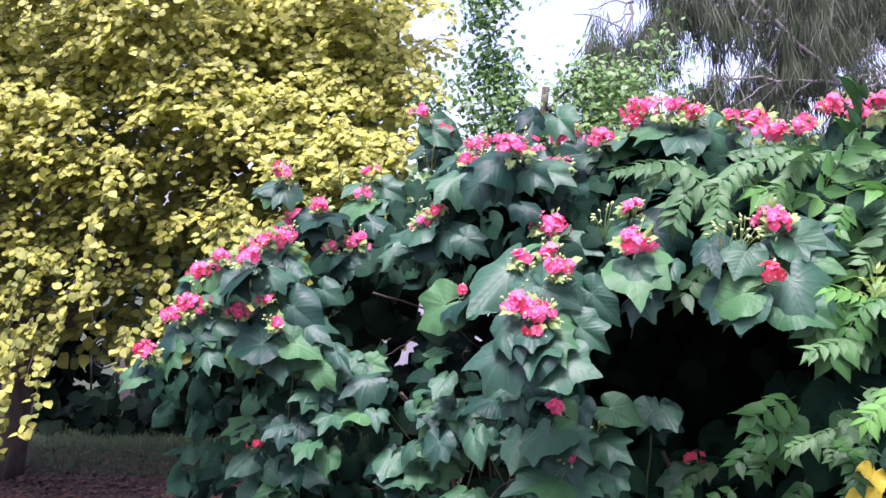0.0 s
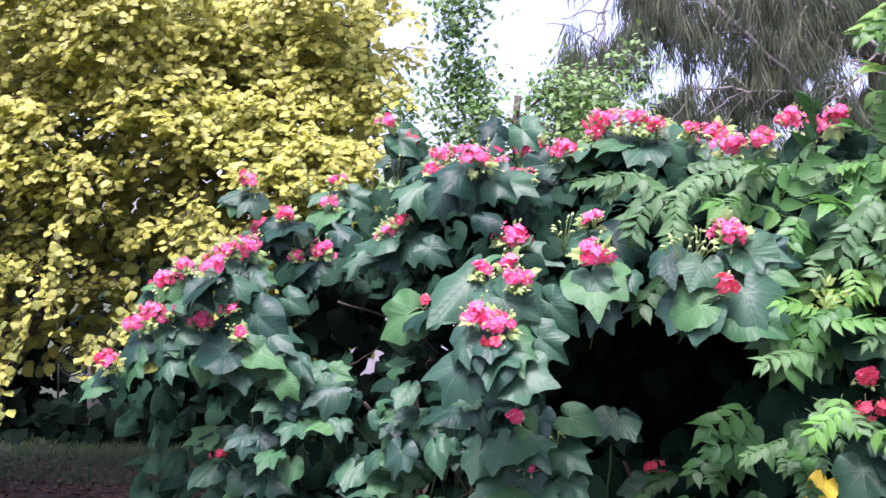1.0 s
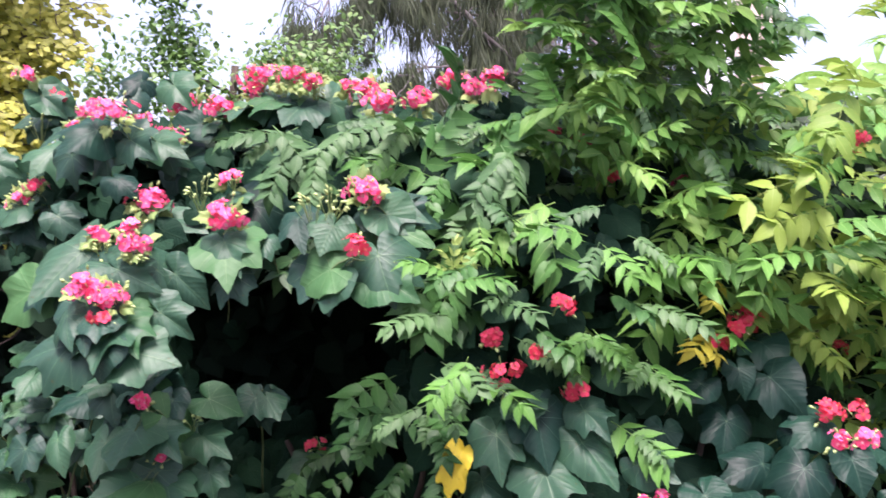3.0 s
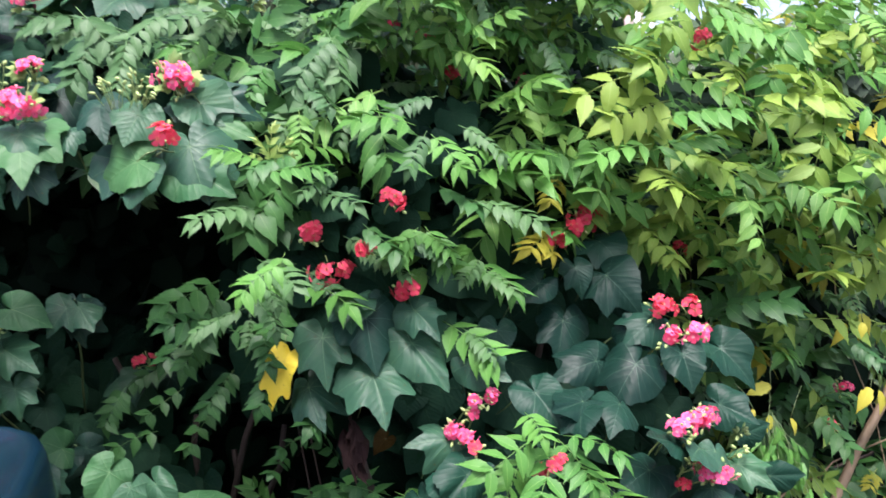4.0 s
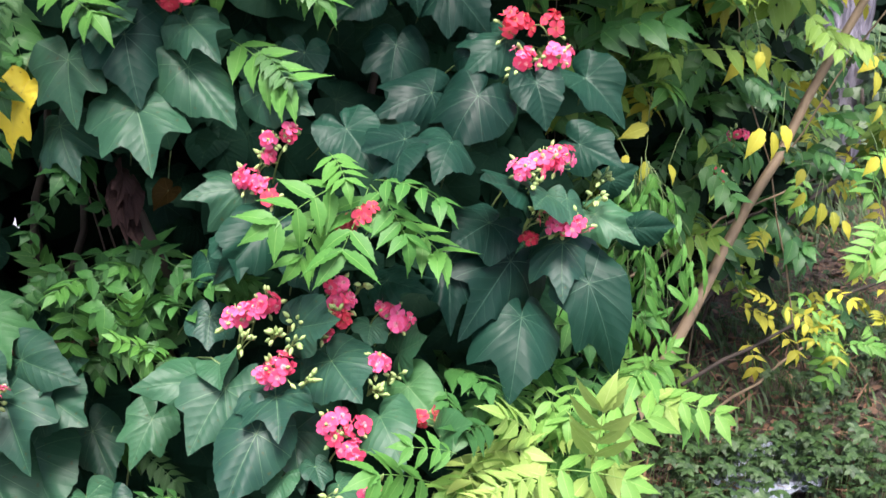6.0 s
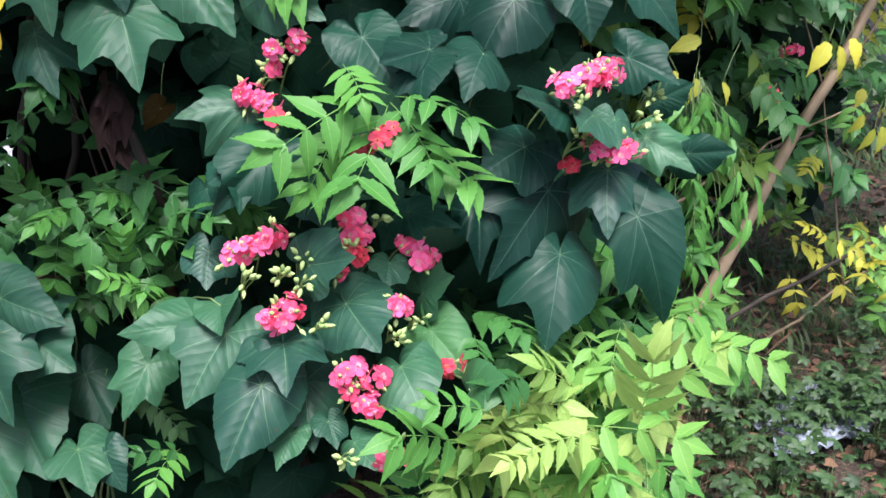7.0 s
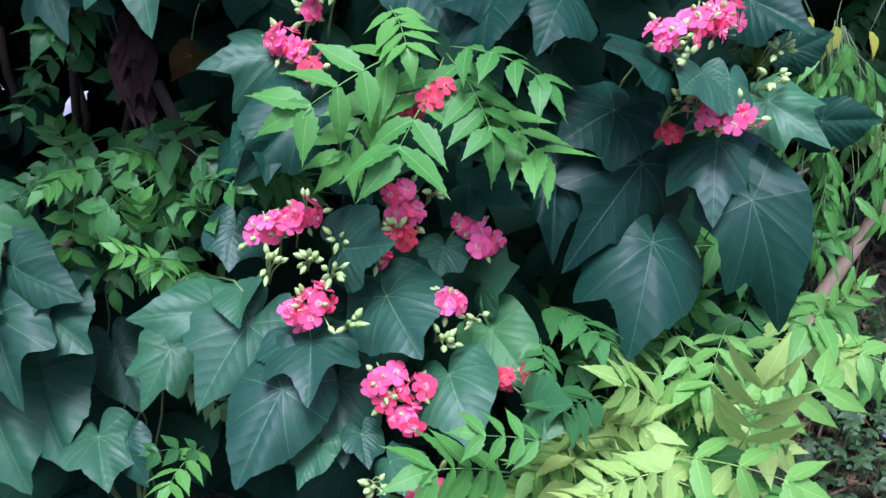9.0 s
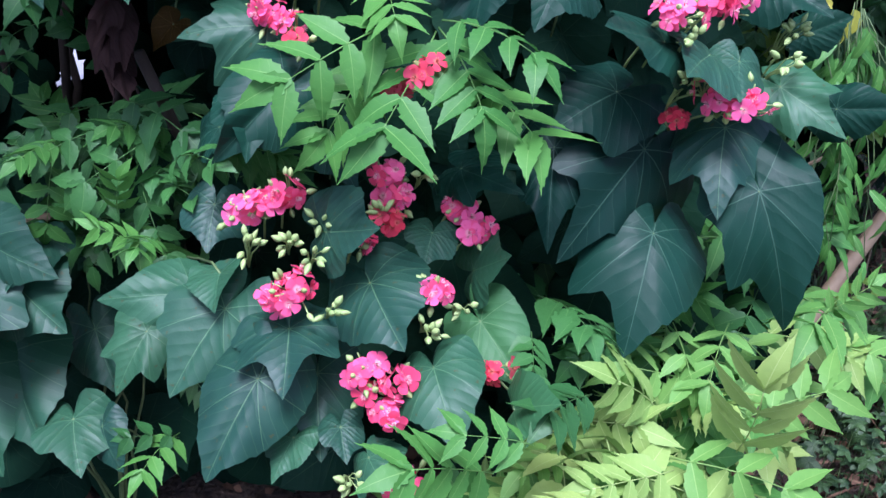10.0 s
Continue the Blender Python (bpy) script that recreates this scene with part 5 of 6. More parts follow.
# ---- yellow-green hedge ----
hedge = thing("hedge_tree", (-3.5, 6.2, 0), "tall overgrown hedge with yellow-green rounded leaves", "hedge")
v, f = tube(arc((-3.5, 6.2, -0.03), (-3.1, 6.0, 1.7), 0.02, rng, 8, 0.03), 0.13, 0.08, 9, 0.1, rng)
part("trunk", mesh_from("trunk", v, f, None, DARK_BARK), hedge)
v, f = tube(arc((-3.4, 6.1, 0.6), (-1.5, 6.0, 2.4), 0.1, rng, 8, 0.05), 0.07, 0.03, 8, 0.1, rng)
part("limb", mesh_from("limb", v, f, None, DARK_BARK), hedge)
outer, inner, twigs = [], [], []


def hedge_front(x, z):
    lump = noise.noise((x * 1.1, 7.0, z * 1.3)) + 0.5 * noise.noise((x * 2.7, 3.0, z * 2.9))
    return 5.0 + 0.55 * lump + 0.22 * (z - 1.5) + 0.6 * max(0, 1.1 + x)


def hedge_spray(a, b, sag, size, chance):
    """A twig from a to b with rounded leaves in two ranks."""
    pts = arc(a, b, sag, rng, 7, 0.015)
    twigs.append((*tube(pts, 0.005, 0.002, 4),))
    run = (Vector(b) - Vector(a)).normalized()
    across = run.cross(Vector((0, -0.4, 1))).normalized()
    n = int((Vector(b) - Vector(a)).length / 0.026)
    for i in range(n):
        t = (i + 0.5) / n * 7
        p = pts[int(t)].lerp(pts[min(int(t) + 1, 7)], t % 1)
        for s in (-1, 1):
            d = (across * s * rng.uniform(0.3, 1) + run * rng.uniform(-0.3, 0.8) + Vector((rng.uniform(-.4, .4), -rng.uniform(0, 0.5), -rng.uniform(-0.1, 0.6)))).normalized()
            q = p + d * 0.008 + Vector([rng.gauss(0, 0.016) for _ in range(3)])
            up = Vector((rng.uniform(-.5, .5), -rng.uniform(0.1, 0.7) - 0.5 * max(0, p.z - 1.9), rng.uniform(0.5, 1) - 0.15 * max(0, p.z - 1.9)))
            # leaves near the twig's foot take the darker, shaded copy more often
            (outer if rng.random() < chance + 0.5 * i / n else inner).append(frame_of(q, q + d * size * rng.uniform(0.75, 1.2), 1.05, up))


made = 0
while made < 1750:
    x, z = rng.uniform(-4.3, -0.5), rng.uniform(0.95, 3.3)
    if x > -0.6 - 0.12 * max(0, 1.95 - z):
        continue
    gap = noise.noise((x * 1.7, 11.0, z * 2.3)) + 0.4 * noise.noise((x * 4.0, 5.0, z * 5.0))
    if gap > -0.04 + 0.30 * max(0, z - 1.8) or (z < 1.75 and -2.6 < x < -1.3 and rng.random() < 0.85):
        continue
    y = hedge_front(x, z) + abs(rng.gauss(0, 0.16))
    a = Vector((x, y + 0.12, z + rng.uniform(0.0, 0.1)))
    b = a + Vector((rng.uniform(-.36, .36), -rng.uniform(0.1, 0.32), -rng.uniform(-0.1, 0.2)))
    # low sprays get more of the dark copy, as painted shade
    hedge_spray(a, b, rng.uniform(0.02, 0.08), 0.05, 0.5 + 0.4 * max(0, z - 1.8) - 0.55 * max(0, 1.75 - z))
    made += 1
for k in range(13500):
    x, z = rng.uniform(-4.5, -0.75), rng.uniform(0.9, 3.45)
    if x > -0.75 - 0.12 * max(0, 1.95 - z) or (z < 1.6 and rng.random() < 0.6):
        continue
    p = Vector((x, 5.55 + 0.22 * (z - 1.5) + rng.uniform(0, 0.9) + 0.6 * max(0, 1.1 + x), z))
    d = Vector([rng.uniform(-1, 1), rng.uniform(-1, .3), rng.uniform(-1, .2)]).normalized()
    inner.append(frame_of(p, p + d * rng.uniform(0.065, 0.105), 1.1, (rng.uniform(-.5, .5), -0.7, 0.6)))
# hanging sprays on the outer side
for x0, y0, z0, drop in ((-2.12, 4.5, 1.4, 0.75), (-2.36, 4.6, 1.25, 0.6), (-2.5, 4.7, 1.6, 1.1), (-1.8, 5.0, 1.45, 0.5), (-2.0, 4.7, 1.9, 0.5), (-1.45, 4.9, 1.75, 0.45)):
    hedge_spray((x0, y0, z0), (x0 - rng.uniform(0.05, 0.2), y0 - 0.12, z0 - drop), 0.05, 0.055, 0.15)
oval = leaflet(1.0, 0.44, 0.25, random.Random(2), 5, 0.1)
small_oval = leaflet(1.0, 0.46, 0.25, random.Random(2), 3, 0.1)
outer.sort(key=lambda m: m.translation.y + 0.3 * abs(m.translation.x + 1.6))
near_leaf = mesh_from("leaf", *oval, HEDGE_NEAR)
for m in outer[:280]:
    part("leaf", near_leaf, hedge, m)
stuff("outer_leaves", small_oval, outer[280:], HEDGE, hedge)
stuff("inner_leaves", small_oval, inner, HEDGE_SHADED, hedge)
v, f, u = joined(twigs)
tagged(part("twig", mesh_from("twig", v, f, None, DARK_BARK), hedge), kind="stuff")

# ---- trees behind ----
tree = thing("broadleaf_tree", (0.3, 10.4, 0), "slender tree with fresh green leaves against bright sky", "tree")
v, f = tube(arc((0.3, 10.4, -0.03), (0.25, 10.3, 3.4), 0.0, rng, 8, 0.05), 0.10, 0.04, 8, 0.1, rng)
part("trunk", mesh_from("trunk", v, f, None, DARK_BARK), tree)
crown = []
for k in range(62):
    c = Vector((rng.uniform(-1.1, 1.4), rng.uniform(9.5, 10.8), rng.uniform(1.8, 3.75)))
    if k % 6 == 1:
        c = Vector((rng.uniform(-0.5, -0.2), 10.0, rng.uniform(2.8, 4.6)))
    if k % 4 == 0:
        v, f = tube(arc((0.27, 10.35, rng.uniform(1.5, 3.2)), c, 0.1, rng, 6, 0.04), 0.025, 0.008, 5)
        part("branch", mesh_from("branch", v, f, None, DARK_BARK), tree)
    rad = rng.uniform(0.11, 0.23)
    for i in range(165):
        p = c + Vector([rng.gauss(0, rad) for _ in range(3)])
        d = Vector((rng.uniform(-1, 1), rng.uniform(-1, 1), rng.uniform(-.8, .2))).normalized()
        crown.append(frame_of(p, p + d * rng.uniform(0.05, 0.095), 0.9, (rng.uniform(-.4, .4), -.5, 1)))
stuff("crown", small_oval, crown, TREE_LEAF, tree)

oak = thing("casuarina_tree", (5.6, 14.4, 0), "tall feathery tree with drooping grey-green needles", "tree")
v, f = tube(arc((5.6, 14.4, -0.05), (5.6, 14.4, 7.5), 0.0, rng, 10, 0.08), 0.2, 0.1, 10, 0.1, rng)
part("trunk", mesh_from("trunk", v, f, None, DARK_BARK), oak)
strand = leaflet(1.0, 0.026, 0.05, random.Random(1), 2)
needles = []
for a, b, r in (((5.6, 14.4, 5.6), (1.6, 13.2, 6.1), 0.09), ((2.0, 13.3, 6.0), (4.0, 12.6, 3.8), 0.05), ((3.7, 13.8, 5.9), (5.1, 12.4, 4.1), 0.05), ((1.6, 13.2, 6.1), (1.3, 12.6, 4.3), 0.025), ((4.0, 12.6, 3.8), (2.3, 12.6, 3.75), 0.025), ((4.9, 12.5, 4.3), (4.4, 12.4, 3.7), 0.02), ((5.6, 14.4, 4.6), (3.0, 12.9, 4.7), 0.035), ((5.6, 14.3, 5.0), (7.4, 12.6, 4.2), 0.04)):
    pts = arc(a, b, 0.10, rng, 9, 0.05)
    v, f = tube(pts, r, r * 0.5, 7, 0.1, rng)
    part("branch", mesh_from("branch", v, f, None, PALE_BARK), oak)
    for k in range(9):
        p = pts[rng.randrange(2, 9)]
        v, f = tube(arc(p, p + Vector((rng.uniform(-.7, .5), rng.uniform(-.3, .2), rng.uniform(-.6, .25))), 0.06, rng, 6, 0.03), 0.012, 0.005, 5)
        part("twig", mesh_from("twig", v, f, None, PALE_BARK), oak)
for k in range(2700):
    c = Vector((rng.uniform(0.9, 7.5), rng.uniform(12.4, 14.6), rng.uniform(3.0, 6.2)))
    thick = 0.16 if c.x > 2.2 else -0.08
    if noise.noise((c.x * 1.25, 4.0, c.z * 1.25)) + 0.5 * noise.noise((c.x * 3.1, 9.0, c.z * 3.1)) > thick:
        continue
    lean = Vector((rng.uniform(-.4, .4), rng.uniform(-.3, .3), rng.uniform(-.2, .1)))
    for i in range(30):
        u = rng.uniform(-0.5, 0.5)
        q = c + lean * u + Vector((rng.gauss(0, .05), rng.gauss(0, .05), rng.gauss(0, 0.06)))
        d = Vector((lean.x * 0.9 + rng.gauss(0, .25), lean.y * u + rng.gauss(0, .2), -1))
        needles.append(frame_of(q, q + d.normalized() * rng.uniform(0.16, 0.40), 1.0, (rng.uniform(-.5, .5), -1, 0.1)))
stuff("needles", strand, needles, NEEDLE, oak)

# ---- growth behind the shrubs, most of it coloured near-black for shade ----
def understory(at, label, boxes, n, size, material=SHADE_LEAF):
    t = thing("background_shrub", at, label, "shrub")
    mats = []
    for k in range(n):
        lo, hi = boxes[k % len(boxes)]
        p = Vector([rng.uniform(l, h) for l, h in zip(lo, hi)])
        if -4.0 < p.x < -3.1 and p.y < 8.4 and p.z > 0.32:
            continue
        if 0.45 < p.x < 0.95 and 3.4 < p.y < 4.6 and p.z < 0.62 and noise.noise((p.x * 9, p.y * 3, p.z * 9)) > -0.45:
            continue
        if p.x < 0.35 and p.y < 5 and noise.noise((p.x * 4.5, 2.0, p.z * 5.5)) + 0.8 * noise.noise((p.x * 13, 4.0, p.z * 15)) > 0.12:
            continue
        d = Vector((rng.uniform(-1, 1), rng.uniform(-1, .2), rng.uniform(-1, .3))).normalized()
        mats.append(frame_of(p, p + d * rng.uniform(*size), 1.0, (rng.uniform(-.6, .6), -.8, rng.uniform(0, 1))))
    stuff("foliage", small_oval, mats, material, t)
    for k in range(7):
        lo, hi = boxes[k % len(boxes)]
        foot = Vector((rng.uniform(lo[0], hi[0]), rng.uniform(lo[1], hi[1]), -0.03))
        v, f = tube(arc(foot, foot + Vector((rng.uniform(-.3, .3), rng.uniform(-.2, .2), (hi[2] - 0.1) * rng.uniform(.6, 1))), 0.03, rng, 6, 0.03), 0.018, 0.008, 6)
        part("stem", mesh_from("stem", v, f, None, WOOD), t)


# added backing that closes the hollow with shade-dark leaves
understory((0.2, 4.1, 0), "dense leafy backing, near-black for shade, added behind the flowers", [((-0.7, 3.7, 0), (1.4, 4.5, 1.75)), ((0.2, 3.5, 0), (1.4, 4.0, 1.9))], 6000, (0.11, 0.17))
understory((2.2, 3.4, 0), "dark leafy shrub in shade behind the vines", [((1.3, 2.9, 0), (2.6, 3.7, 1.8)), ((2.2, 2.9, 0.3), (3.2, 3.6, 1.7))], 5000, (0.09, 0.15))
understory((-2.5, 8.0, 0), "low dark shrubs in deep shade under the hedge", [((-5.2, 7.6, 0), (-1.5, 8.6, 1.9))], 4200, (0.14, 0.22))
understory((3.9, 4.6, 0), "low green shrubs round the foot of a tree trunk", [((3.1, 3.9, 0), (4.6, 4.9, 0.55)), ((4.2, 4.2, 0), (6.0, 5.0, 0.9))], 4200, (0.05, 0.1), COVER_LEAF)
understory((4.8, 6.0, 0), "shaded shrubs beyond the tree trunk", [((3.2, 5.4, 0), (5.0, 6.4, 1.3)), ((5.0, 5.0, 0), (7.5, 6.2, 2.0))], 4500, (0.11, 0.2))
understory((5.5, 6.9, 0), "tall leafy shrubs in front of the house", [((3.6, 6.3, 0.3), (8.0, 7.5, 2.6)), ((4.6, 6.3, 1.0), (8.0, 7.5, 2.7))], 3600, (0.13, 0.22), COVER_LEAF)

far = thing("far_hedge", (2.5, 12.0, 0), "far green hedge below the trees", "hedge")
mats = []
for k in range(6000):
    p = Vector((rng.uniform(-2.5, 8.0), rng.uniform(11.6, 12.6), rng.uniform(0.0, 2.5 + 0.3 * math.sin(k))))
    d = Vector((rng.uniform(-1, 1), rng.uniform(-1, .2), rng.uniform(-1, .3))).normalized()
    mats.append(frame_of(p, p + d * rng.uniform(0.14, 0.22), 1.0, (rng.uniform(-.6, .6), -.8, rng.uniform(0, 1))))
stuff("foliage", small_oval, mats, TREE_LEAF, far)

# ---- things beside and under the shrubs ----
branch = thing("leaning_branch", (2.16, 2.31, 0), "pale bare cane leaning through the vines", "branch")
v, f = tube(arc((2.16, 2.31, -0.01), (3.8, 3.05, 1.52), 0.015, rng, 12, 0.008), 0.018, 0.012, 8, 0.06, rng)
part("cane", mesh_from("cane", v, f, None, CANE), branch)
for a, b, r in (((2.5, 2.75, 0.42), (3.4, 2.85, 0.62), 0.007), ((2.6, 2.6, 0.30), (3.9, 3.2, 0.62), 0.011), ((2.35, 2.5, 0.52), (3.2, 2.75, 0.66), 0.004), ((2.5, 2.4, 0.25), (3.7, 2.7, 0.35), 0.006), ((2.7, 2.9, 0.05), (3.3, 2.6, 1.25), 0.004), ((3.0, 3.0, 0.03), (3.5, 3.1, 1.4), 0.006), ((2.6, 2.5, 0.02), (3.5, 2.8, 0.12), 0.005), ((2.4, 2.3, 0.02), (3.0, 3.0, 0.2), 0.004), ((3.1, 2.6, 0.1), (2.9, 2.9, 1.3), 0.003)):
    t = thing("fallen_twig", Vector(a) * 1.0, "bare brown twig lying among the vines", "twig", "loose twigs")
    v, f = tube(arc(a, b, 0.02, rng, 8, 0.015), r, r * 0.6, 6, 0.06, rng)
    part("wood", mesh_from("wood", v, f, None, WOOD if r > 0.005 else CANE), t)

dead = thing("dead_branch", (1.3, 2.7, 0), "grey-brown dead branch lying across the dark hollow", "branch")
v, f = tube([(0.72, 2.45, 0.585), (0.93, 2.38, 0.612), (1.10, 2.39, 0.605), (1.22, 2.5, 0.56), (1.3, 2.65, 0.3), (1.3, 2.7, -0.02)], 0.008, 0.011, 7, 0.12, rng)
part("wood", mesh_from("wood", v, f, None, CANE), dead)

trunk = thing("tree_trunk", (5.0, 4.5, 0), "rough lilac-grey tree trunk behind the vines", "tree trunk")
v, f = tube(arc((5.0, 4.5, -0.05), (4.9, 4.5, 4.5), 0.0, rng, 26, 0.012), 0.135, 0.11, 22, 0.10, rng)
part("bark", mesh_from("bark", v, f, None, BARK), trunk)

# yellow leaves on thin trailing twigs
trail = thing("trailing_vine", (2.6, 2.5, 0), "trailing vine with sparse yellow leaves", "vine", "pinnate vines")


def trailing(a, b, sag, n, size, tone=2):
    pts = arc(a, b, sag, rng, n, 0.012)
    v, f = tube(pts, 0.0009, 0.0006, 4)
    part("stem", mesh_from("stem", v, f, None, STALK), trail)
    for p in pts[1:]:
        for k in range(rng.choice((0, 1, 1, 2))):
            d = Vector((rng.uniform(-.7, .7), rng.uniform(-.5, .1), rng.uniform(-1, -.3))).normalized()
            part("leaf", SINGLE_MESH[tone][rng.randrange(3)], trail, frame_of(p, p + d * rng.uniform(*size), 1.0, (rng.uniform(-.5, .5), -.8, .4)))


SINGLE_MESH = {t: [mesh_from("leaf", *leaflet(1.0, w, 0.3, random.Random(60 + s), 10), VINE[t]) for s in range(3)] for t, w in ((0, 0.12), (2, 0.20))}
for row in YELLOW_LEAVES:
    a, b = Vector(row[0:3]), Vector(row[3:6])
    part("leaf", SINGLE_MESH[2][rng.randrange(3)], trail, frame_of(a, b, rng.uniform(0.9, 1.3), (rng.uniform(-.4, .4), -.8, .5)))
    v, f = tube(arc(a, a + Vector((rng.uniform(-.03, .05), rng.uniform(.02, .06), rng.uniform(.03, .09))), 0.01, rng, 4, 0.002), 0.0012, 0.0009, 4)
    part("stem", mesh_from("stem", v, f, None, STALK), trail)
for k in range(22):
    x = rng.uniform(2.06, 2.26)
    a = Vector((2.16 + 0.3 * (x - 2.16), 2.15 + rng.uniform(-.02, .03), rng.uniform(0.86, 0.94)))
    b = Vector((x + rng.uniform(-.03, .06), 2.09 + rng.uniform(-.05, .05), rng.uniform(0.56, 0.72)))
    trailing(a, b, 0.02, 7, (0.045, 0.08), 0)

# heads of pale buds not yet open
def bud_head(p, n, spread, reach):
    p = Vector(p)
    s = owner(p)
    chunks = []
    foot = p + Vector((0, 0.05, -reach))
    for k in range(n):
        d = Vector((rng.uniform(-1, 1), rng.uniform(-.8, .2), rng.uniform(-.4, 1))).normalized()
        q = p + d * spread * rng.uniform(0.5, 1)
        chunks.append((*ovoid(q - d * 0.006, d, rng.uniform(0.010, 0.016), rng.uniform(0.003, 0.0046)),))
        chunks.append((*tube(arc(foot, q - d * 0.004, 0.006, rng, 4, 0.002), 0.0009, 0.0008, 4),))
    v, f, u = joined(chunks)
    part("bud_head", mesh_from("bud_head", v, f, None, BUD), s, None, "pale green unopened flower buds on thin stalks")


for x, y, z, n, spread, reach in BUDS:
    bud_head((x, y, z), int(n), spread, reach)

# single leaves that stand out
def lone_leaf(name, a, b, width, material, label, category="leaf", seed=4, outline=None):
    t = thing(name, a, label, category)
    part("blade", mesh_from("blade", *broad_leaf(seed, outline=outline), material), t, frame_of(a, b, width, (-.25, -.75, .5)))
    v, f = tube(arc(a, Vector(a) + Vector((0.02, 0.10, 0.05)), 0.01, rng, 4, 0.0), 0.0012, 0.001, 4)
    part("stalk", mesh_from("stalk", v, f, None, STALK), t)


lone_leaf("yellow_leaf", YELLOW[0:3], tuple(0.1 * a + 0.9 * b for a, b in zip(YELLOW[0:3], YELLOW[3:6])), 0.95, YELLOW_LEAF, "bright yellow dying leaf with brown spots hanging low", seed=10, outline=CURLED)
lone_leaf("brown_leaf", (1.245, 2.25, 0.925), (1.215, 2.235, 0.90), 0.85, DEAD_BROAD, "orange-brown dying leaf hanging in shade", seed=12)
BROWN_FOLD = [mesh_from("fold", *broad_leaf(20 + s), DRY_LEAF) for s in range(2)]
withered = thing("withered_leaf", WITHERED[0:3], "shrivelled dark brown leaf hanging from a stem", "leaf")
for k in range(4):
    a, b = Vector(WITHERED[0:3]), Vector(WITHERED[3:6])
    o = Vector((rng.uniform(-.012, .012), rng.uniform(-.01, .01), -0.02 * k))
    part("fold", BROWN_FOLD[k % 2], withered, frame_of(a + o, b + o * 1.5 + Vector((0, 0, 0.05)), 0.42, (rng.uniform(-1, 1), -0.6, 0.2), 30 * k))

# wheeled rubbish bin
bin_thing = thing("wheelie_bin", (0.34, 1.6, 0), "dark blue plastic wheeled bin with a rounded lid and white sticker", "bin")
part("body", bm_mesh("body", rounded_box(0.50, 0.44, 0.93, 0.05, 4, 0.2), BIN), bin_thing, Matrix.Translation((0.34, 1.60, 0.535)))


def bin_lid():
    """A lid with a raised rim round its top and a skirt that flares outwards."""
    verts, faces, n = [], [], 56
    for hx, hy, z in ((0.02, 0.02, 1.112), (0.20, 0.20, 1.112), (0.245, 0.235, 1.113), (0.256, 0.246, 1.122), (0.264, 0.254, 1.127), (0.274, 0.264, 1.122), (0.282, 0.272, 1.105), (0.298, 0.285, 1.02), (0.312, 0.292, 0.95), (0.312, 0.292, 0.93)):
        for k in range(n):
            a = 2 * math.pi * k / n
            c, d = math.cos(a), math.sin(a)
            r = (abs(c) ** 3.6 + abs(d) ** 3.6) ** (-1 / 3.6)
            verts.append((0.34 + hx * r * c, 1.60 + hy * r * d, z))
    for i in range(9):
        for k in range(n):
            k2 = (k + 1) % n
            faces.append((i * n + k, (i + 1) * n + k, (i + 1) * n + k2, i * n + k2))
    faces.append(tuple(range(n)))
    return mesh_from("lid", verts, faces, None, BIN)


part("lid", bin_lid(), bin_thing, None, "glossy blue lid with a raised rim")
part("rim", bm_mesh("rim", rounded_box(0.54, 0.48, 0.04, 0.015, 2), BIN), bin_thing, Matrix.Translation((0.34, 1.60, 0.93)))
for x in (0.12, 0.56):
    v, f = tube([(x - 0.025, 1.80, 0.10), (x + 0.025, 1.80, 0.10)], 0.1, 0.1, 18)
    part("wheel", mesh_from("wheel", v, f, None, RUBBER, False), bin_thing)
part("sticker", bm_mesh("sticker", rounded_box(0.075, 0.05, 0.006, 0.002, 1), WHITE), bin_thing, Matrix.Translation((0.572, 1.456, 1.116)), "plain white sticker")

# ground cover, litter and grass
trefoil = joined([moved(leaflet(1.0, 0.33, 0.2, random.Random(k), 3), pose(0, 0, 0, 0, 0, 72 * k)) for k in range(5)])
cover, stems = [], []
for k in range(5200):
    p = Vector((rng.gauss(2.9, 0.6), 1.75 + abs(rng.gauss(0, 1.0)) - 0.25 * rng.random() ** 3, 0))
    if noise.noise((p.x * 2.3, p.y * 2.3, 5.0)) + 0.5 * noise.noise((p.x * 6.0, p.y * 6.0, 2.0)) > 0.02:
        continue
    if p.x + p.y * 0.3 < 2.55:
        continue
    p.z = rng.uniform(0.01, 0.15)
    m = Matrix.Translation(p) @ pose(0, 0, 0, rng.uniform(-25, 35), rng.uniform(-30, 30), rng.uniform(0, 360)) @ Matrix.Scale(rng.uniform(0.013, 0.028), 4)
    cover.append(m)
    stems.append((*tube([Vector((p.x + rng.uniform(-.02, .02), p.y + 0.01, -0.02)), p], 0.0009, 0.0007, 3),))
for k in range(75):
    p = Vector((2.69 + rng.uniform(-.2, .2), 2.26 + rng.uniform(-.13, .13), rng.uniform(0.06, 0.11)))
    cover.append(Matrix.Translation(p) @ pose(0, 0, 0, rng.uniform(-15, 30), rng.uniform(-25, 25), rng.uniform(0, 360)) @ Matrix.Scale(rng.uniform(0.016, 0.028), 4))
    stems.append((*tube([Vector((p.x + rng.uniform(-.02, .02), p.y + 0.01, -0.02)), p], 0.0009, 0.0007, 3),))
gc = thing("ground_cover", (2.6, 2.3, 0), "low ground cover with small five-part green leaves", "ground cover")
cover.sort(key=lambda m: (m.translation - Vector((2.3, 1.7, 0))).length)
near_trefoil = mesh_from("leaf", *trefoil, COVER_SINGLE)
for m in cover[:280]:
    part("leaf", near_trefoil, gc, m)
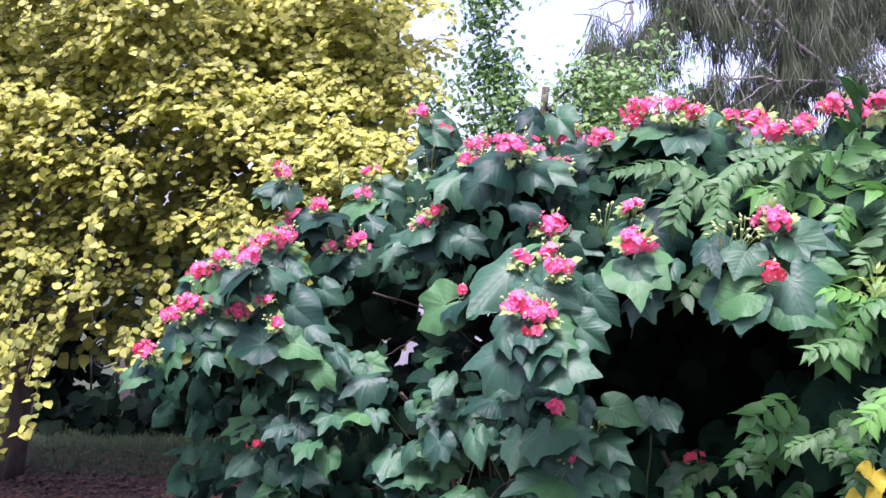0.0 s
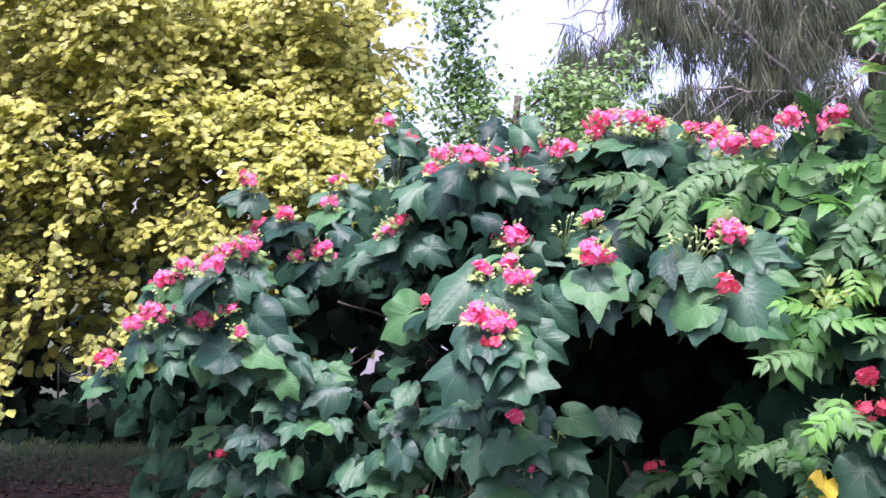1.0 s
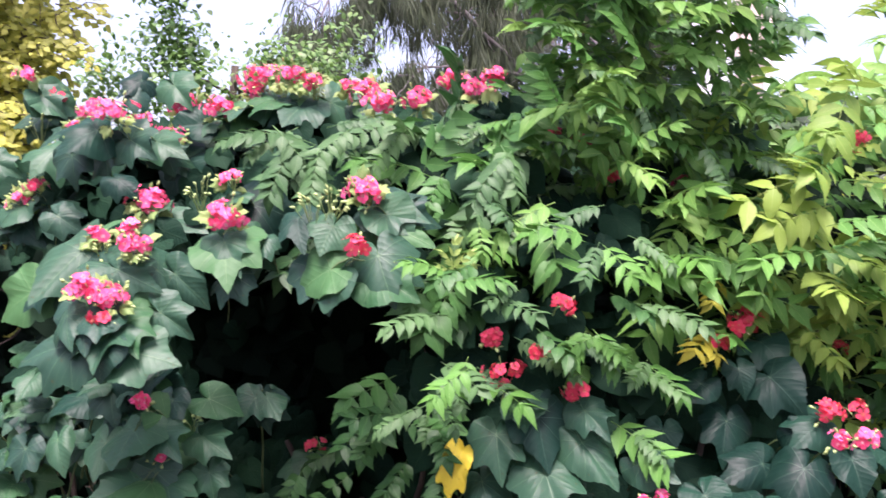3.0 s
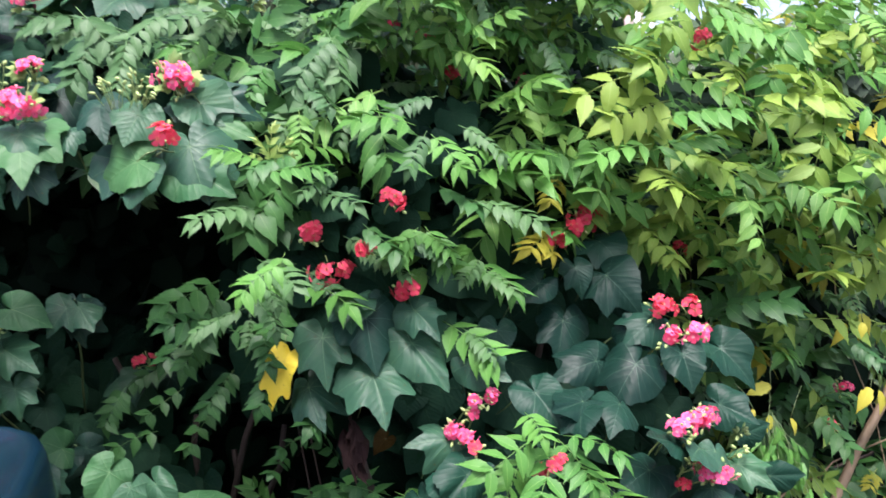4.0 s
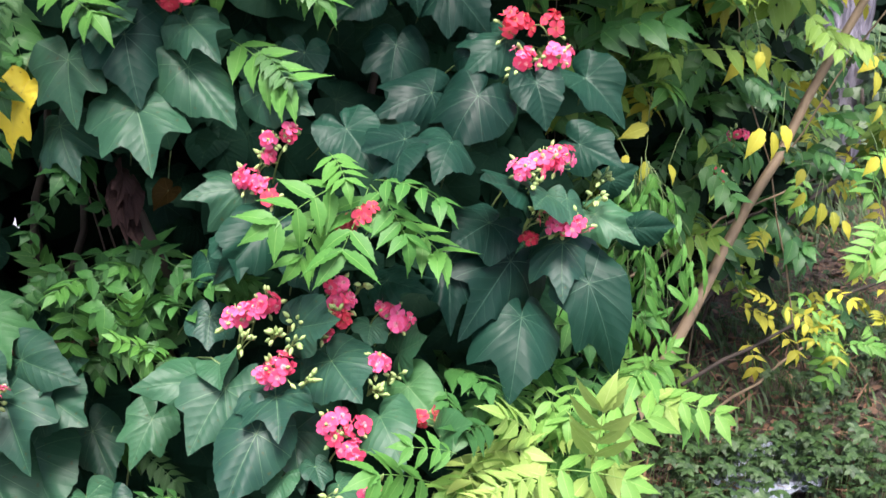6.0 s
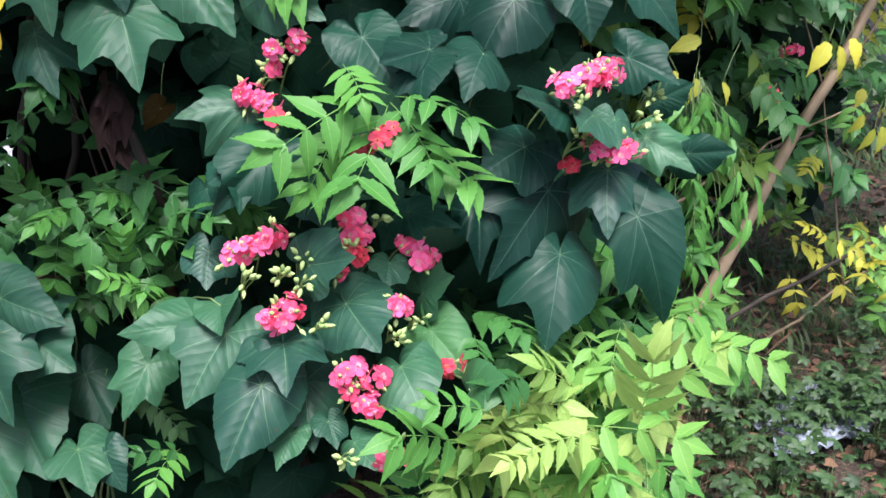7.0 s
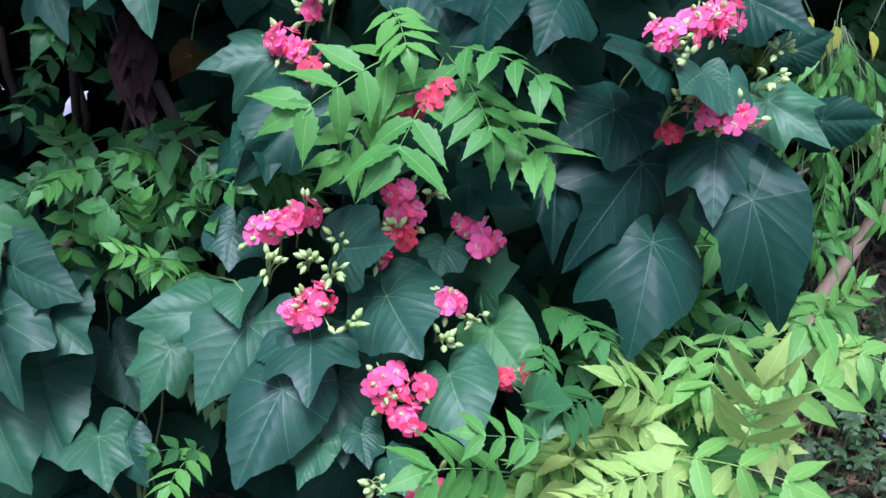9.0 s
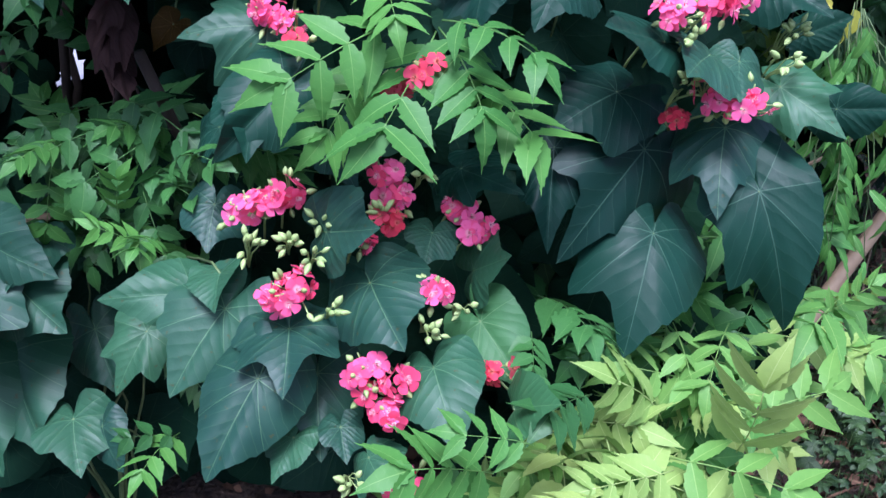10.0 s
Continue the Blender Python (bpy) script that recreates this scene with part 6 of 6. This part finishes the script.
stuff("foliage", trefoil, cover[280:], COVER_LEAF, gc)
v, f, u = joined(stems)
tagged(part("stem_growth", mesh_from("stem_growth", v, f, None, STALK), gc), kind="stuff")

litter = []
for k in range(16000):
    x, y = (rng.uniform(0.2, 4.6), rng.uniform(1.4, 4.8)) if k < 6000 else (rng.uniform(-4.5, -0.4), 4.2 + 2.9 * rng.random() ** 0.8)
    p = Vector((x, y, 0.035 * noise.noise((x * 0.6, y * 0.6, 3)) + rng.uniform(0.0, 0.012)))
    m = Matrix.Translation(p) @ pose(0, 0, 0, rng.uniform(-25, 25), rng.uniform(-25, 25), rng.uniform(0, 360)) @ Matrix.Scale(rng.uniform(0.018, 0.05), 4)
    litter.append(m)
stuff("leaf_litter", small_oval, litter, DEAD_LEAF, None, "brown and tan fallen leaves scattered on soil", "leaf litter")

straw = leaflet(1.0, 0.02, 0.1, random.Random(5), 3, 0.1)
dry = []
for k in range(1500):
    x, y = rng.uniform(1.9, 4.8), rng.uniform(1.6, 4.6)
    a = Vector((x, y, rng.uniform(0.0, 0.05)))
    q = rng.uniform(0, 6.3)
    dry.append(frame_of(a, a + Vector((math.cos(q), math.sin(q), rng.uniform(-.1, .35))) * rng.uniform(0.05, 0.2), 1.0, (0, -0.3, 1)))
stuff("dry_grass", straw, dry, DEAD_LEAF, None, "dry brown grass stalks and twigs on soil", "dry grass")

blade = leaflet(1.0, 0.05, 0.5, random.Random(3), 3, 0.1)
grass = []
for k in range(13000):
    x, y = rng.uniform(-4.8, -0.6), rng.uniform(6.3, 8.3)
    a = Vector((x, y, 0.035 * noise.noise((x * 0.6, y * 0.6, 3)) - 0.012))
    grass.append(frame_of(a, a + Vector((rng.uniform(-.03, .03), rng.uniform(-.03, .03), rng.uniform(.03, .08))), 1.0, (rng.uniform(-1, 1), -1, 0)))
for k in range(7000):
    x, y = rng.uniform(2.5, 4.9), rng.uniform(2.3, 4.9)
    if noise.noise((x * 1.6, y * 1.6, 8.0)) < -0.12:
        continue
    a = Vector((x, y, 0.035 * noise.noise((x * 0.6, y * 0.6, 3)) - 0.012))
    grass.append(frame_of(a, a + Vector((rng.uniform(-.05, .05), rng.uniform(-.05, .05), rng.uniform(.03, .10))), 1.0, (rng.uniform(-1, 1), -1, 0)))
stuff("grass", blade, grass, GRASS_BLADE, None, "short dark green lawn grass in shade", "grass")

# crumpled clear plastic sheet half buried in the ground cover
def plastic_sheet():
    m, tree, p = mat("crumpled_plastic")
    g = G(tree)
    tc = g.node("ShaderNodeTexCoord").outputs["Object"]
    tree.links.new(g.mix(g.noise(14.0, 3.0, tc), rgb(0.10, 0.12, 0.16), rgb(0.34, 0.37, 0.44)), p.inputs["Base Color"])
    p.inputs["Roughness"].default_value = 0.12
    tree.links.new(g.bump(g.noise(40.0, 3.0, tc), 0.7, 0.02), p.inputs["Normal"])
    sheet = thing("plastic_sheet", (2.69, 2.26, 0), "crumpled glossy plastic sheet lying among ground cover", "plastic sheet")
    verts, faces = [], []
    for j in range(19):
        for i in range(25):
            x, y = (i - 12) / 12, (j - 9) / 9
            edge = 1 + 0.25 * noise.noise((x * 1.5, y * 1.5, 6))
            px, py = 2.69 + x * 0.17 * edge + 0.03 * y, 2.26 + y * 0.11 * edge
            verts.append((px, py, 0.025 + 0.028 * abs(noise.noise((px * 17, py * 17, 1))) + 0.012 * noise.noise((px * 50, py * 50, 4))))
    for j in range(18):
        for i in range(24):
            o = j * 25 + i
            faces.append((o, o + 1, o + 26, o + 25))
    part("film", mesh_from("film", verts, faces, None, m, False), sheet)


plastic_sheet()

# garden ornament and post under the hedge
orn = thing("iron_ornament", (-3.66, 8.0, 0), "black wrought-iron scrolled garden ornament", "ornament")
for k in range(4):
    c, r = Vector((-3.66, 8.0, 0.66)), 0.115 - 0.026 * k
    ring = [c + Vector((r * math.cos(a), 0, r * 1.2 * math.sin(a))) for a in [math.pi * 2 * i / 20 for i in range(20)]]
    v, f = tube(ring + [ring[0]], 0.008, 0.008, 6)
    part("scroll", mesh_from("scroll", v, f, None, IRON), orn)
for x in (-3.78, -3.54):
    v, f = tube([(x, 8.0, 0), (x, 8.0, 0.7)], 0.01, 0.01, 6)
    part("leg", mesh_from("leg", v, f, None, IRON), orn)
post = thing("stone_post", (-3.41, 8.0, 0), "weathered grey stone post in shade", "post")
part("shaft", bm_mesh("shaft", rounded_box(0.15, 0.14, 0.72, 0.015, 2), STONE), post, Matrix.Translation((-3.41, 8.0, 0.36)))
part("cap", bm_mesh("cap", rounded_box(0.17, 0.17, 0.05, 0.015, 2), STONE), post, Matrix.Translation((-3.41, 8.0, 0.745)))

# low pale wall added behind the shrubs to make bright specks in their gaps
backing_wall = thing("backing_wall", (-0.4, 9.3, 0), "low pale concrete wall added for bright specks behind the shrubs", "wall")
part("masonry", bm_mesh("masonry", rounded_box(2.6, 0.18, 1.5, 0.015, 2), PAVING, False), backing_wall, Matrix.Translation((-0.4, 9.3, 0.73)))
part("coping", bm_mesh("coping", rounded_box(2.66, 0.26, 0.06, 0.012, 2), STONE, False), backing_wall, Matrix.Translation((-0.4, 9.3, 1.512)))

# house beyond the garden
house = thing("house", (5.2, 9.4, 0), "narrow pale painted house end beyond the garden", "house")
HOUSE_AT = pose(5.2, 8.9, 0, 0, 0, -28)
part("wall", bm_mesh("wall", rounded_box(0.42, 1.6, 6.2, 0.01, 1), RENDERED, False), house, HOUSE_AT @ Matrix.Translation((-0.21, 0.8, 3.1)), "bluish-white painted wall")
part("wall", bm_mesh("wall", rounded_box(0.36, 1.5, 6.2, 0.01, 1), BEIGE, False), house, HOUSE_AT @ Matrix.Translation((0.18, 0.8, 3.1)), "beige rendered wall")
part("roof", bm_mesh("roof", rounded_box(1.1, 2.2, 0.25, 0.03, 1), ROOF, False), house, HOUSE_AT @ Matrix.Translation((0.0, 0.8, 6.33)))
for x in (0.30, 0.44):
    v, f = tube([HOUSE_AT @ Vector((x, 0.0, 0.0)), HOUSE_AT @ Vector((x, 0.0, 5.1))], 0.03, 0.03, 10)
    part("downpipe", mesh_from("downpipe", v, f, None, WHITE), house)
